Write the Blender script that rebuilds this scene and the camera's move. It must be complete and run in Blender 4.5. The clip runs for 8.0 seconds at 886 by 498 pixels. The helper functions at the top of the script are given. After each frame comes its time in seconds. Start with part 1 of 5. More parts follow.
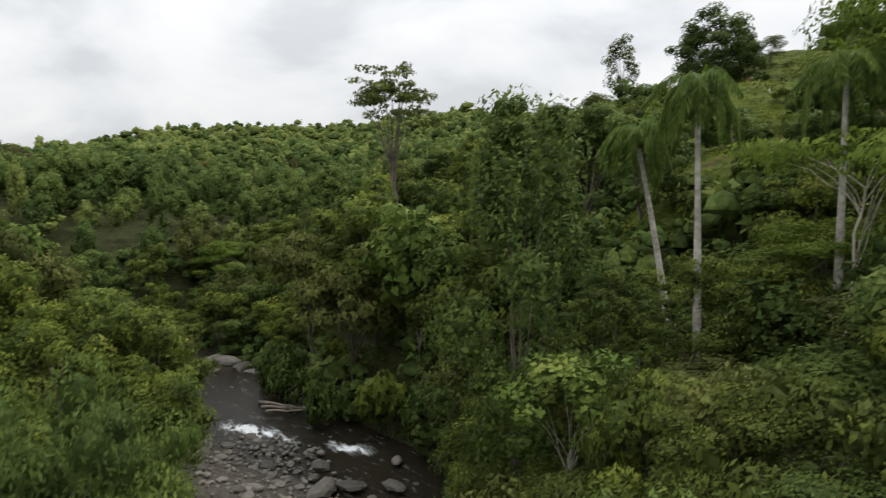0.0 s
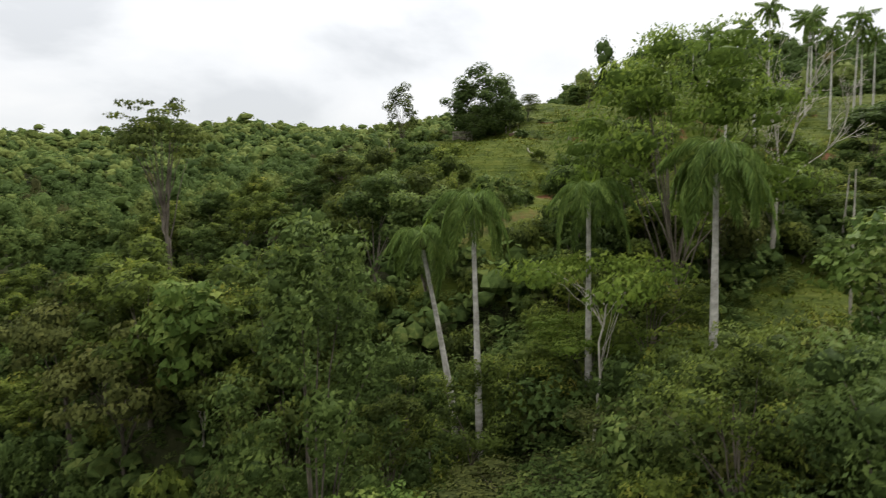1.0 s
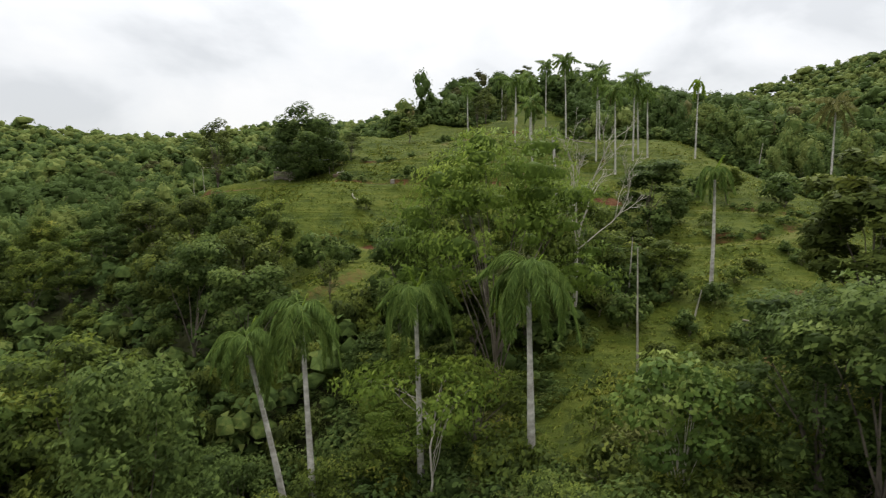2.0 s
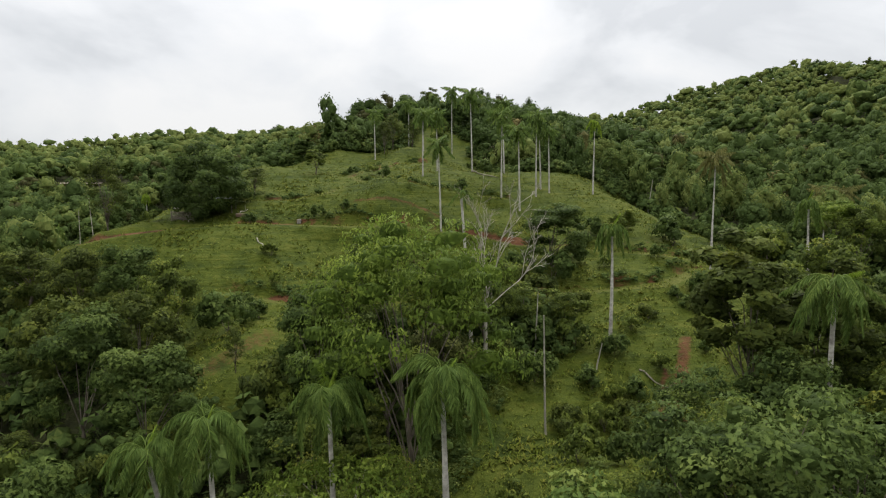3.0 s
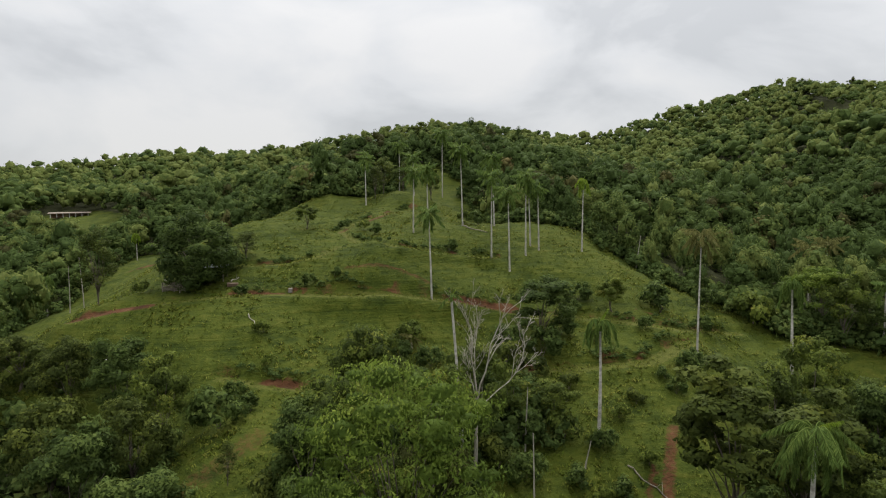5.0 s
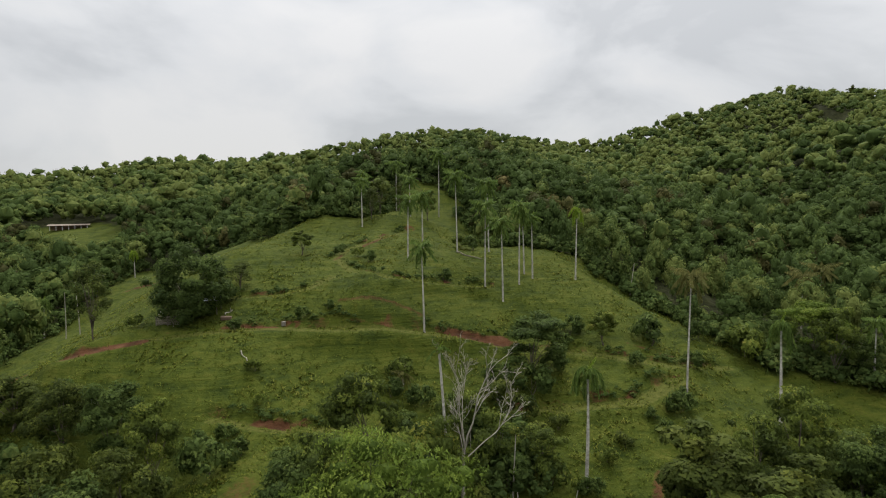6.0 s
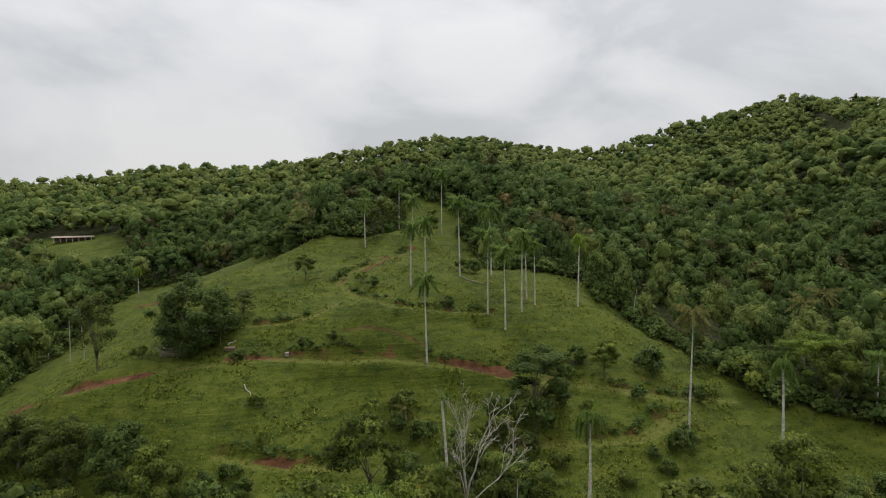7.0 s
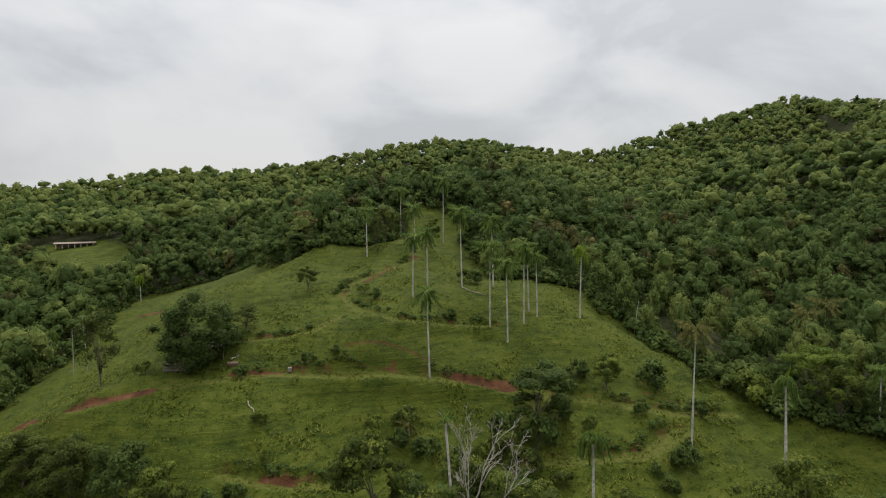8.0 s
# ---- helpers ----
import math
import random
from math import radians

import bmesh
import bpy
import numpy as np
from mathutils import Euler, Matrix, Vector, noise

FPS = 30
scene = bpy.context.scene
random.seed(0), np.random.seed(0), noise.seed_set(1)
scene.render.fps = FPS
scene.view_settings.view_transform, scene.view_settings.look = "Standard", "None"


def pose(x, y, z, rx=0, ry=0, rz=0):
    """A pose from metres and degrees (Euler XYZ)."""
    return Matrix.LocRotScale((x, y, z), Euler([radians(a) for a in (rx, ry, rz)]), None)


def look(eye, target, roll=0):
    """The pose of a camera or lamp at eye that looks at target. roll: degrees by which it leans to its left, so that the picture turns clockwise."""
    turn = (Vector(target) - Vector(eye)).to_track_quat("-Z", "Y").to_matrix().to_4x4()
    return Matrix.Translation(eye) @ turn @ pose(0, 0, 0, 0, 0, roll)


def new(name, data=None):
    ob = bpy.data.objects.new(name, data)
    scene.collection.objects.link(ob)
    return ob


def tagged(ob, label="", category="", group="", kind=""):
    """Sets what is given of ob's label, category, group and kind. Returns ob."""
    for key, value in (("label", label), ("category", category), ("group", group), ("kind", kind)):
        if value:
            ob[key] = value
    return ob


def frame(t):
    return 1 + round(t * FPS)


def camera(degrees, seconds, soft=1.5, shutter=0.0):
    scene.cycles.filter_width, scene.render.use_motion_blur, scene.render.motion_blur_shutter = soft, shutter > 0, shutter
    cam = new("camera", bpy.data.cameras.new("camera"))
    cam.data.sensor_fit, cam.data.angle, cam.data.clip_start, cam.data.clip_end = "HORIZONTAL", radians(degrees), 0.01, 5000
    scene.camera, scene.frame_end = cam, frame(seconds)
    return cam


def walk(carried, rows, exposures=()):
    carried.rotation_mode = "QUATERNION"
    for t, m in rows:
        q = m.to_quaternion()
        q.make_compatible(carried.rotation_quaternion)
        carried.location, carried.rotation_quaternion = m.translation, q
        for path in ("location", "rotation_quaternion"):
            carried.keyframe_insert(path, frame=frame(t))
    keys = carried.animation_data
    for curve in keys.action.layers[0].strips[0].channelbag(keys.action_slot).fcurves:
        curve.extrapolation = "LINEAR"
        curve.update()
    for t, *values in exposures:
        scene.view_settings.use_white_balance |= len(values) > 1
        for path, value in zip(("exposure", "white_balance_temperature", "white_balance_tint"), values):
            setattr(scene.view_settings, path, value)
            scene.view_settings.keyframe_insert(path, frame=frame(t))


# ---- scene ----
cam = camera(72.67, 8.0, soft=1.1, shutter=0.2)
# seconds, place in metres, heading, pitch and roll in degrees
PATH = [
    (0.0, -0.0, 0.0, 14.0, 46.005, -6.452, 0.889),
    (0.5, -0.19, 0.087, 16.733, 35.343, -6.162, 0.702),
    (1.0, -0.315, 0.157, 19.547, 25.83, -5.95, 0.545),
    (1.5, -0.439, 0.207, 22.374, 17.189, -5.744, 0.5),
    (2.0, -0.527, 0.361, 25.2, 9.255, -5.627, 0.718),
    (2.2, -0.57, 0.443, 26.325, 6.785, -5.572, 0.823),
    (3.3, -0.892, 0.814, 31.862, -0.423, -5.04, 0.641),
    (3.5, -0.962, 0.823, 32.764, -0.566, -4.957, 0.685),
    (4.0, -1.123, 0.812, 35.001, -0.51, -4.781, 0.798),
    (4.5, -1.123, 0.794, 37.314, -0.364, -4.542, 0.844),
    (4.7, -1.005, 0.783, 38.273, -0.408, -4.472, 0.819),
    (6.0, 0.727, 0.638, 44.685, -0.326, -4.192, 0.686),
    (6.5, 0.831, 0.614, 47.053, -0.189, -4.055, 0.591),
    (7.0, 0.733, 0.614, 49.11, -0.081, -3.894, 0.583),
    (7.5, 0.618, 0.62, 50.505, -0.012, -3.782, 0.619),
    (8.0, 0.533, 0.588, 51.4, 0.0, -3.866, 0.702),
]
walk(cam, [(t, pose(x, y, z, 90 + pitch, roll, yaw)) for t, x, y, z, yaw, pitch, roll in PATH],
     [(0.0, 0.39), (1.0, 0.51), (2.0, 0.45), (4.5, 0.17), (8.0, 0.03)])

# ---- sky, sun ----
SUN_UP, SUN_TURN = radians(50), radians(12)
world = bpy.data.worlds.new("sky")
scene.world = world
world.use_nodes = True
wn, wl = world.node_tree.nodes, world.node_tree.links
wn.clear()


def put(nodes, kind, **values):
    node = nodes.new(kind)
    for key, value in values.items():
        if key in node.inputs:
            node.inputs[key].default_value = value
    return node


sky = wn.new("ShaderNodeTexSky")
sky.sky_type, sky.sun_disc = "NISHITA", False
sky.sun_elevation, sky.sun_rotation = SUN_UP, SUN_TURN
clear = put(wn, "ShaderNodeBackground", Strength=0.10)
wl.new(sky.outputs[0], clear.inputs[0])
# a broken layer of cloud, drawn out along the horizon
way = wn.new("ShaderNodeTexCoord")
split = wn.new("ShaderNodeSeparateXYZ")
wl.new(way.outputs["Generated"], split.inputs[0])
lift = wn.new("ShaderNodeMath")
lift.operation = "MAXIMUM"
lift.inputs[1].default_value = 0.0
wl.new(split.outputs[2], lift.inputs[0])
flat = wn.new("ShaderNodeMapping")
flat.inputs["Scale"].default_value = (1.0, 1.0, 2.0)
wl.new(way.outputs["Generated"], flat.inputs[0])
puffs = put(wn, "ShaderNodeTexNoise", Scale=2.9, Detail=9.0, Roughness=0.5, Distortion=0.3)
wl.new(flat.outputs[0], puffs.inputs["Vector"])
shade = wn.new("ShaderNodeValToRGB")
shade.color_ramp.elements[0].position, shade.color_ramp.elements[0].color = 0.40, (0.56, 0.572, 0.588, 1)
shade.color_ramp.elements[1].position, shade.color_ramp.elements[1].color = 0.60, (0.76, 0.755, 0.752, 1)
mid = shade.color_ramp.elements.new(0.49)
mid.color = (0.68, 0.688, 0.70, 1)
wl.new(puffs.outputs[0], shade.inputs[0])
cloud = put(wn, "ShaderNodeBackground", Strength=1.0)
# under cloud the zenith is brighter than the horizon
zenith = wn.new("ShaderNodeMath")
zenith.operation = "MULTIPLY_ADD"
zenith.inputs[1].default_value, zenith.inputs[2].default_value = 2.4, 0.92
square = wn.new("ShaderNodeMath")
square.operation = "MULTIPLY"
wl.new(lift.outputs[0], square.inputs[0])
wl.new(lift.outputs[0], square.inputs[1])
wl.new(square.outputs[0], zenith.inputs[0])
wl.new(zenith.outputs[0], cloud.inputs["Strength"])
wl.new(shade.outputs[0], cloud.inputs[0])
cover = wn.new("ShaderNodeMixShader")
cover.inputs[0].default_value = 0.93
wl.new(clear.outputs[0], cover.inputs[1])
wl.new(cloud.outputs[0], cover.inputs[2])
wout = wn.new("ShaderNodeOutputWorld")
wl.new(cover.outputs[0], wout.inputs[0])

sun = new("sun", bpy.data.lights.new("sun", "SUN"))
sun.data.energy, sun.data.angle, sun.data.color = 1.9, radians(14), (1.0, 0.96, 0.9)
sun.matrix_world = look((0, 0, 200), (0 - 200 * math.sin(SUN_TURN) / math.tan(SUN_UP), -200 * math.cos(SUN_TURN) / math.tan(SUN_UP), 0))


# ---- materials ----
def material(name, rough=0.8, spec=0.3):
    mat = bpy.data.materials.new(name)
    mat.use_nodes = True
    b = mat.node_tree.nodes["Principled BSDF"]
    b.inputs["Roughness"].default_value = rough
    b.inputs["Specular IOR Level"].default_value = spec
    return mat, mat.node_tree.nodes, mat.node_tree.links, b


def ramp(nodes, stops):
    r = nodes.new("ShaderNodeValToRGB")
    e = r.color_ramp.elements
    e[0].position, e[0].color = stops[0][0], (*stops[0][1], 1)
    e[1].position, e[1].color = stops[-1][0], (*stops[-1][1], 1)
    for p, c in stops[1:-1]:
        e.new(p).color = (*c, 1)
    return r


def bump(nodes, links, b, height, strength, distance):
    n = put(nodes, "ShaderNodeBump", Strength=strength, Distance=distance)
    links.new(height, n.inputs["Height"])
    links.new(n.outputs[0], b.inputs["Normal"])


def noise_of(nodes, links, scale, detail=4.0, rough=0.55, stretch=None):
    c = nodes.new("ShaderNodeTexCoord")
    n = put(nodes, "ShaderNodeTexNoise", Scale=scale, Detail=detail, Roughness=rough)
    if stretch:
        m = nodes.new("ShaderNodeMapping")
        m.inputs["Scale"].default_value = stretch
        links.new(c.outputs["Object"], m.inputs[0])
        links.new(m.outputs[0], n.inputs["Vector"])
    else:
        links.new(c.outputs["Object"], n.inputs["Vector"])
    return n.outputs[0]


def leaf_material(name, stops, through_light=0.45, rough=0.55, patches=0.0, mottle=3.5, relief=0.15, gloss=0.05, fleck_by=0.9, ragged=0.0, spray=6.0):
    """Leaves: the mesh's own tone picks the green, some light comes through the blade."""
    mat, n, l, b = material(name, rough, gloss)
    tone = n.new("ShaderNodeAttribute")
    tone.attribute_name = "tone"
    value = tone.outputs["Fac"]
    own = n.new("ShaderNodeObjectInfo")
    add = n.new("ShaderNodeMath")
    add.operation = "MULTIPLY_ADD"
    add.inputs[1].default_value = 0.22
    l.new(own.outputs["Random"], add.inputs[0])
    l.new(value, add.inputs[2])
    value = add.outputs[0]
    if patches:
        big = n.new("ShaderNodeMath")
        big.operation = "MULTIPLY_ADD"
        big.inputs[1].default_value = patches
        l.new(noise_of(n, l, 0.03, 3.0), big.inputs[0])
        l.new(value, big.inputs[2])
        value = big.outputs[0]
    grain = noise_of(n, l, mottle, 3.0, 0.7)
    fleck = n.new("ShaderNodeMath")
    fleck.operation = "MULTIPLY_ADD"
    fleck.inputs[1].default_value = fleck_by
    l.new(grain, fleck.inputs[0])
    l.new(value, fleck.inputs[2])
    less = n.new("ShaderNodeMath")
    less.inputs[1].default_value = -0.5 * fleck_by
    l.new(fleck.outputs[0], less.inputs[0])
    bump(n, l, b, grain, 0.6, relief)
    r = ramp(n, stops)
    l.new(less.outputs[0], r.inputs[0])
    l.new(r.outputs[0], b.inputs["Base Color"])
    t = n.new("ShaderNodeBsdfTranslucent")
    l.new(r.outputs[0], t.inputs[0])
    mix = n.new("ShaderNodeMixShader")
    mix.inputs[0].default_value = through_light
    l.new(b.outputs[0], mix.inputs[1])
    l.new(t.outputs[0], mix.inputs[2])
    last = mix.outputs[0]
    if ragged:
        # each face stands for a spray of small leaves with gaps between them
        gap = n.new("ShaderNodeMath")
        gap.operation = "LESS_THAN"
        gap.inputs[1].default_value = ragged
        l.new(noise_of(n, l, spray, 2.0, 0.6), gap.inputs[0])
        open_air = n.new("ShaderNodeBsdfTransparent")
        cut = n.new("ShaderNodeMixShader")
        l.new(gap.outputs[0], cut.inputs[0])
        l.new(last, cut.inputs[1])
        l.new(open_air.outputs[0], cut.inputs[2])
        last = cut.outputs[0]
    l.new(last, n["Material Output"].inputs[0])
    return mat


LEAF = leaf_material("broad leaves", [(0.0, (0.049, 0.068, 0.020)), (0.4, (0.102, 0.137, 0.027)), (0.75, (0.169, 0.208, 0.036)), (1.15, (0.274, 0.265, 0.049))], ragged=0.44, spray=4.5)
LEAF_DARK = leaf_material("dark glossy leaves", [(0.0, (0.041, 0.056, 0.016)), (0.5, (0.087, 0.112, 0.025)), (1.1, (0.166, 0.189, 0.034))], 0.42, 0.6, ragged=0.44, spray=4.5)
LEAF_DEEP = leaf_material("deep green leaves", [(0.0, (0.040, 0.062, 0.018)), (0.5, (0.086, 0.126, 0.031)), (1.1, (0.156, 0.201, 0.048))], 0.42, 0.6, ragged=0.44, spray=4.5)
LEAF_LIGHT = leaf_material("light feathery leaves", [(0.0, (0.078, 0.121, 0.023)), (0.5, (0.153, 0.217, 0.034)), (1.1, (0.266, 0.323, 0.056))], 0.45, ragged=0.44, spray=4.5)
LEAF_PALE = leaf_material("pale large leaves", [(0.0, (0.050, 0.086, 0.020)), (0.5, (0.095, 0.144, 0.029)), (1.1, (0.203, 0.243, 0.058))], 0.35)
LEAF_DRY = leaf_material("olive brown leaves", [(0.0, (0.049, 0.059, 0.018)), (0.5, (0.095, 0.107, 0.029)), (1.1, (0.159, 0.161, 0.044))], 0.3, ragged=0.44, spray=4.5)
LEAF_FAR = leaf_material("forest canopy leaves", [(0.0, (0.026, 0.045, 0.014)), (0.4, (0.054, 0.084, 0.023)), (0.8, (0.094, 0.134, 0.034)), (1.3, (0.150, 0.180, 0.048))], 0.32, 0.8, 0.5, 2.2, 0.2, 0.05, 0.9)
LEAF_OLIVE = leaf_material("olive and rust canopy leaves", [(0.0, (0.040, 0.044, 0.016)), (0.4, (0.086, 0.086, 0.026)), (0.8, (0.140, 0.122, 0.042)), (1.3, (0.190, 0.150, 0.060))], 0.3, 0.8, 0.3, 2.2, 0.2, 0.05, 0.9)
FROND = leaf_material("palm fronds", [(0.0, (0.050, 0.085, 0.022)), (0.5, (0.105, 0.163, 0.035)), (1.2, (0.213, 0.278, 0.062))], 0.3, 0.5)
FROND_YOUNG = leaf_material("young palm frond", [(0.0, (0.109, 0.180, 0.025)), (0.6, (0.185, 0.270, 0.028)), (1.2, (0.262, 0.300, 0.040))], 0.4, 0.45)
FROND_DRY = leaf_material("yellowing palm fronds", [(0.0, (0.080, 0.085, 0.028)), (0.6, (0.150, 0.150, 0.045)), (1.2, (0.230, 0.205, 0.070))], 0.3, 0.6)
GRASS = leaf_material("grass blades", [(0.0, (0.044, 0.071, 0.009)), (0.5, (0.086, 0.116, 0.013)), (1.0, (0.131, 0.153, 0.020)), (1.4, (0.177, 0.177, 0.033))], 0.3, 0.7, 0.25)


def bark_material(name, dark, light, scale, stretch, rough=0.85):
    mat, n, l, b = material(name, rough, 0.2)
    grain = noise_of(n, l, scale, 6.0, 0.6, stretch)
    stain = noise_of(n, l, scale * 0.22, 3.0)
    both = n.new("ShaderNodeMath")
    both.operation = "MULTIPLY_ADD"
    both.inputs[1].default_value = 0.55
    l.new(grain, both.inputs[0])
    half = n.new("ShaderNodeMath")
    half.operation = "MULTIPLY"
    half.inputs[1].default_value = 0.45
    l.new(stain, half.inputs[0])
    l.new(half.outputs[0], both.inputs[2])
    r = ramp(n, [(0.36, dark), (0.5, tuple(0.5 * (p + q) for p, q in zip(dark, light))), (0.62, light)])
    l.new(both.outputs[0], r.inputs[0])
    l.new(r.outputs[0], b.inputs["Base Color"])
    bump(n, l, b, grain, 0.5, 0.03)
    return mat


BARK = bark_material("brown bark", (0.05, 0.04, 0.03), (0.2, 0.17, 0.13), 3.0, (1, 1, 0.25))
PALM_BARK = bark_material("pale grey palm trunk", (0.21, 0.195, 0.165), (0.58, 0.55, 0.49), 2.2, (1, 1, 1.6))
DEAD_WOOD = bark_material("bleached dead wood", (0.2, 0.182, 0.145), (0.46, 0.425, 0.35), 3.5, (1, 1, 0.3))
POLE_WOOD = bark_material("weathered poles", (0.1, 0.085, 0.07), (0.3, 0.26, 0.21), 6.0, (1, 1, 0.3))
FRUIT = bark_material("old palm boots", (0.035, 0.025, 0.018), (0.11, 0.075, 0.045), 5.0, (1, 1, 1))


def ground_material():
    mat, n, l, b = material("meadow, soil and forest floor", 0.95, 0.1)
    fine = noise_of(n, l, 2.4, 8.0, 0.68)
    broad = noise_of(n, l, 0.085, 5.0, 0.6)
    mid = noise_of(n, l, 0.45, 5.0, 0.62)
    mix0 = n.new("ShaderNodeMix")
    mix0.inputs["Factor"].default_value = 0.45
    l.new(fine, mix0.inputs["A"])
    l.new(broad, mix0.inputs["B"])
    mix01 = n.new("ShaderNodeMix")
    mix01.inputs["Factor"].default_value = 0.4
    l.new(mix0.outputs["Result"], mix01.inputs["A"])
    l.new(mid, mix01.inputs["B"])
    # cattle terraces: thin bands that follow the height
    band = noise_of(n, l, 1.0, 5.0, 0.6, (0.16, 0.16, 2.4))
    mix02 = n.new("ShaderNodeMix")
    mix02.inputs["Factor"].default_value = 0.3
    l.new(mix01.outputs["Result"], mix02.inputs["A"])
    l.new(band, mix02.inputs["B"])
    green = ramp(n, [(0.34, (0.016, 0.026, 0.004)), (0.43, (0.031, 0.046, 0.006)), (0.52, (0.058, 0.074, 0.009)), (0.64, (0.098, 0.102, 0.017))])
    l.new(mix02.outputs["Result"], green.inputs[0])
    red = ramp(n, [(0.3, (0.042, 0.020, 0.009)), (0.55, (0.096, 0.042, 0.019)), (0.75, (0.145, 0.074, 0.038))])
    l.new(mid, red.inputs[0])
    litter = ramp(n, [(0.3, (0.02, 0.022, 0.01)), (0.6, (0.045, 0.05, 0.018)), (0.8, (0.08, 0.07, 0.035))])
    l.new(mid, litter.inputs[0])
    stone = ramp(n, [(0.3, (0.03, 0.027, 0.022)), (0.7, (0.105, 0.093, 0.078))])
    l.new(fine, stone.inputs[0])
    trodden = ramp(n, [(0.35, (0.055, 0.066, 0.011)), (0.6, (0.095, 0.100, 0.020)), (0.75, (0.125, 0.108, 0.04))])
    l.new(fine, trodden.inputs[0])
    colour = green.outputs[0]
    for name, layer, soft in (("worn", trodden, 0.9), ("litter", litter, 0.5), ("soil", red, 0.8), ("gravel", stone, 0.5)):
        a = n.new("ShaderNodeAttribute")
        a.attribute_name = name
        edge = n.new("ShaderNodeMath")
        edge.operation = "MULTIPLY_ADD"
        edge.inputs[1].default_value = soft
        l.new(fine, edge.inputs[0])
        l.new(a.outputs["Fac"], edge.inputs[2])
        cut = n.new("ShaderNodeMapRange")
        cut.inputs["From Min"].default_value = 0.5 + 0.3 * soft
        cut.inputs["From Max"].default_value = 0.5 + 0.62 * soft
        l.new(edge.outputs[0], cut.inputs[0])
        m = n.new("ShaderNodeMix")
        m.data_type = "RGBA"
        l.new(cut.outputs[0], m.inputs["Factor"])
        l.new(colour, m.inputs["A"])
        l.new(layer.outputs[0], m.inputs["B"])
        colour = m.outputs["Result"]
    l.new(colour, b.inputs["Base Color"])
    bump(n, l, b, mix02.outputs["Result"], 1.0, 0.9)
    return mat


def water_material():
    mat, n, l, b = material("dark river water", 0.16, 0.12)
    b.inputs["Base Color"].default_value = (0.018, 0.017, 0.011, 1)
    foam = noise_of(n, l, 1.0, 9.0, 0.78, (0.55, 1.7, 1.0))
    ripple = noise_of(n, l, 2.6, 4.0, 0.6, (0.7, 1.4, 1.0))
    a = n.new("ShaderNodeAttribute")
    a.attribute_name = "foam"
    s = n.new("ShaderNodeMath")
    s.operation = "MULTIPLY_ADD"
    s.inputs[1].default_value = 1.6
    l.new(foam, s.inputs[0])
    half = n.new("ShaderNodeMath")
    half.operation = "MULTIPLY"
    half.inputs[1].default_value = 0.42
    l.new(a.outputs["Fac"], half.inputs[0])
    l.new(half.outputs[0], s.inputs[2])
    white = n.new("ShaderNodeMath")
    white.operation = "MULTIPLY"
    white.inputs[1].default_value = 0.7
    l.new(s.outputs[0], white.inputs[0])
    r = ramp(n, [(0.64, (0.018, 0.015, 0.010)), (0.73, (0.13, 0.14, 0.135)), (0.84, (0.74, 0.77, 0.78))])
    l.new(white.outputs[0], r.inputs[0])
    l.new(r.outputs[0], b.inputs["Base Color"])
    rr = ramp(n, [(0.64, (0.16, 0.16, 0.16)), (0.82, (0.6, 0.6, 0.6))])
    l.new(white.outputs[0], rr.inputs[0])
    l.new(rr.outputs[0], b.inputs["Roughness"])
    bump(n, l, b, ripple, 0.5, 0.16)
    return mat


def stone_material():
    mat, n, l, b = material("river stone", 0.75, 0.3)
    own = n.new("ShaderNodeObjectInfo")
    grain = noise_of(n, l, 5.0, 6.0, 0.65)
    s = n.new("ShaderNodeMath")
    s.operation = "MULTIPLY_ADD"
    s.inputs[1].default_value = 0.6
    l.new(own.outputs["Random"], s.inputs[0])
    half = n.new("ShaderNodeMath")
    half.operation = "MULTIPLY"
    half.inputs[1].default_value = 0.5
    l.new(grain, half.inputs[0])
    l.new(half.outputs[0], s.inputs[2])
    r = ramp(n, [(0.1, (0.03, 0.028, 0.022)), (0.5, (0.08, 0.073, 0.060)), (0.9, (0.165, 0.150, 0.125))])
    l.new(s.outputs[0], r.inputs[0])
    l.new(r.outputs[0], b.inputs["Base Color"])
    bump(n, l, b, grain, 0.5, 0.05)
    return mat


GROUND, WATER, STONE = ground_material(), water_material(), stone_material()


def plain(name, colour, scale, rough=0.7, metal=0.0):
    mat, n, l, b = material(name, rough, 0.3)
    b.inputs["Metallic"].default_value = metal
    g = noise_of(n, l, scale, 5.0, 0.6)
    r = ramp(n, [(0.3, tuple(0.6 * c for c in colour)), (0.7, tuple(min(1, 1.2 * c) for c in colour))])
    l.new(g, r.inputs[0])
    l.new(r.outputs[0], b.inputs["Base Color"])
    bump(n, l, b, g, 0.3, 0.02)
    return mat


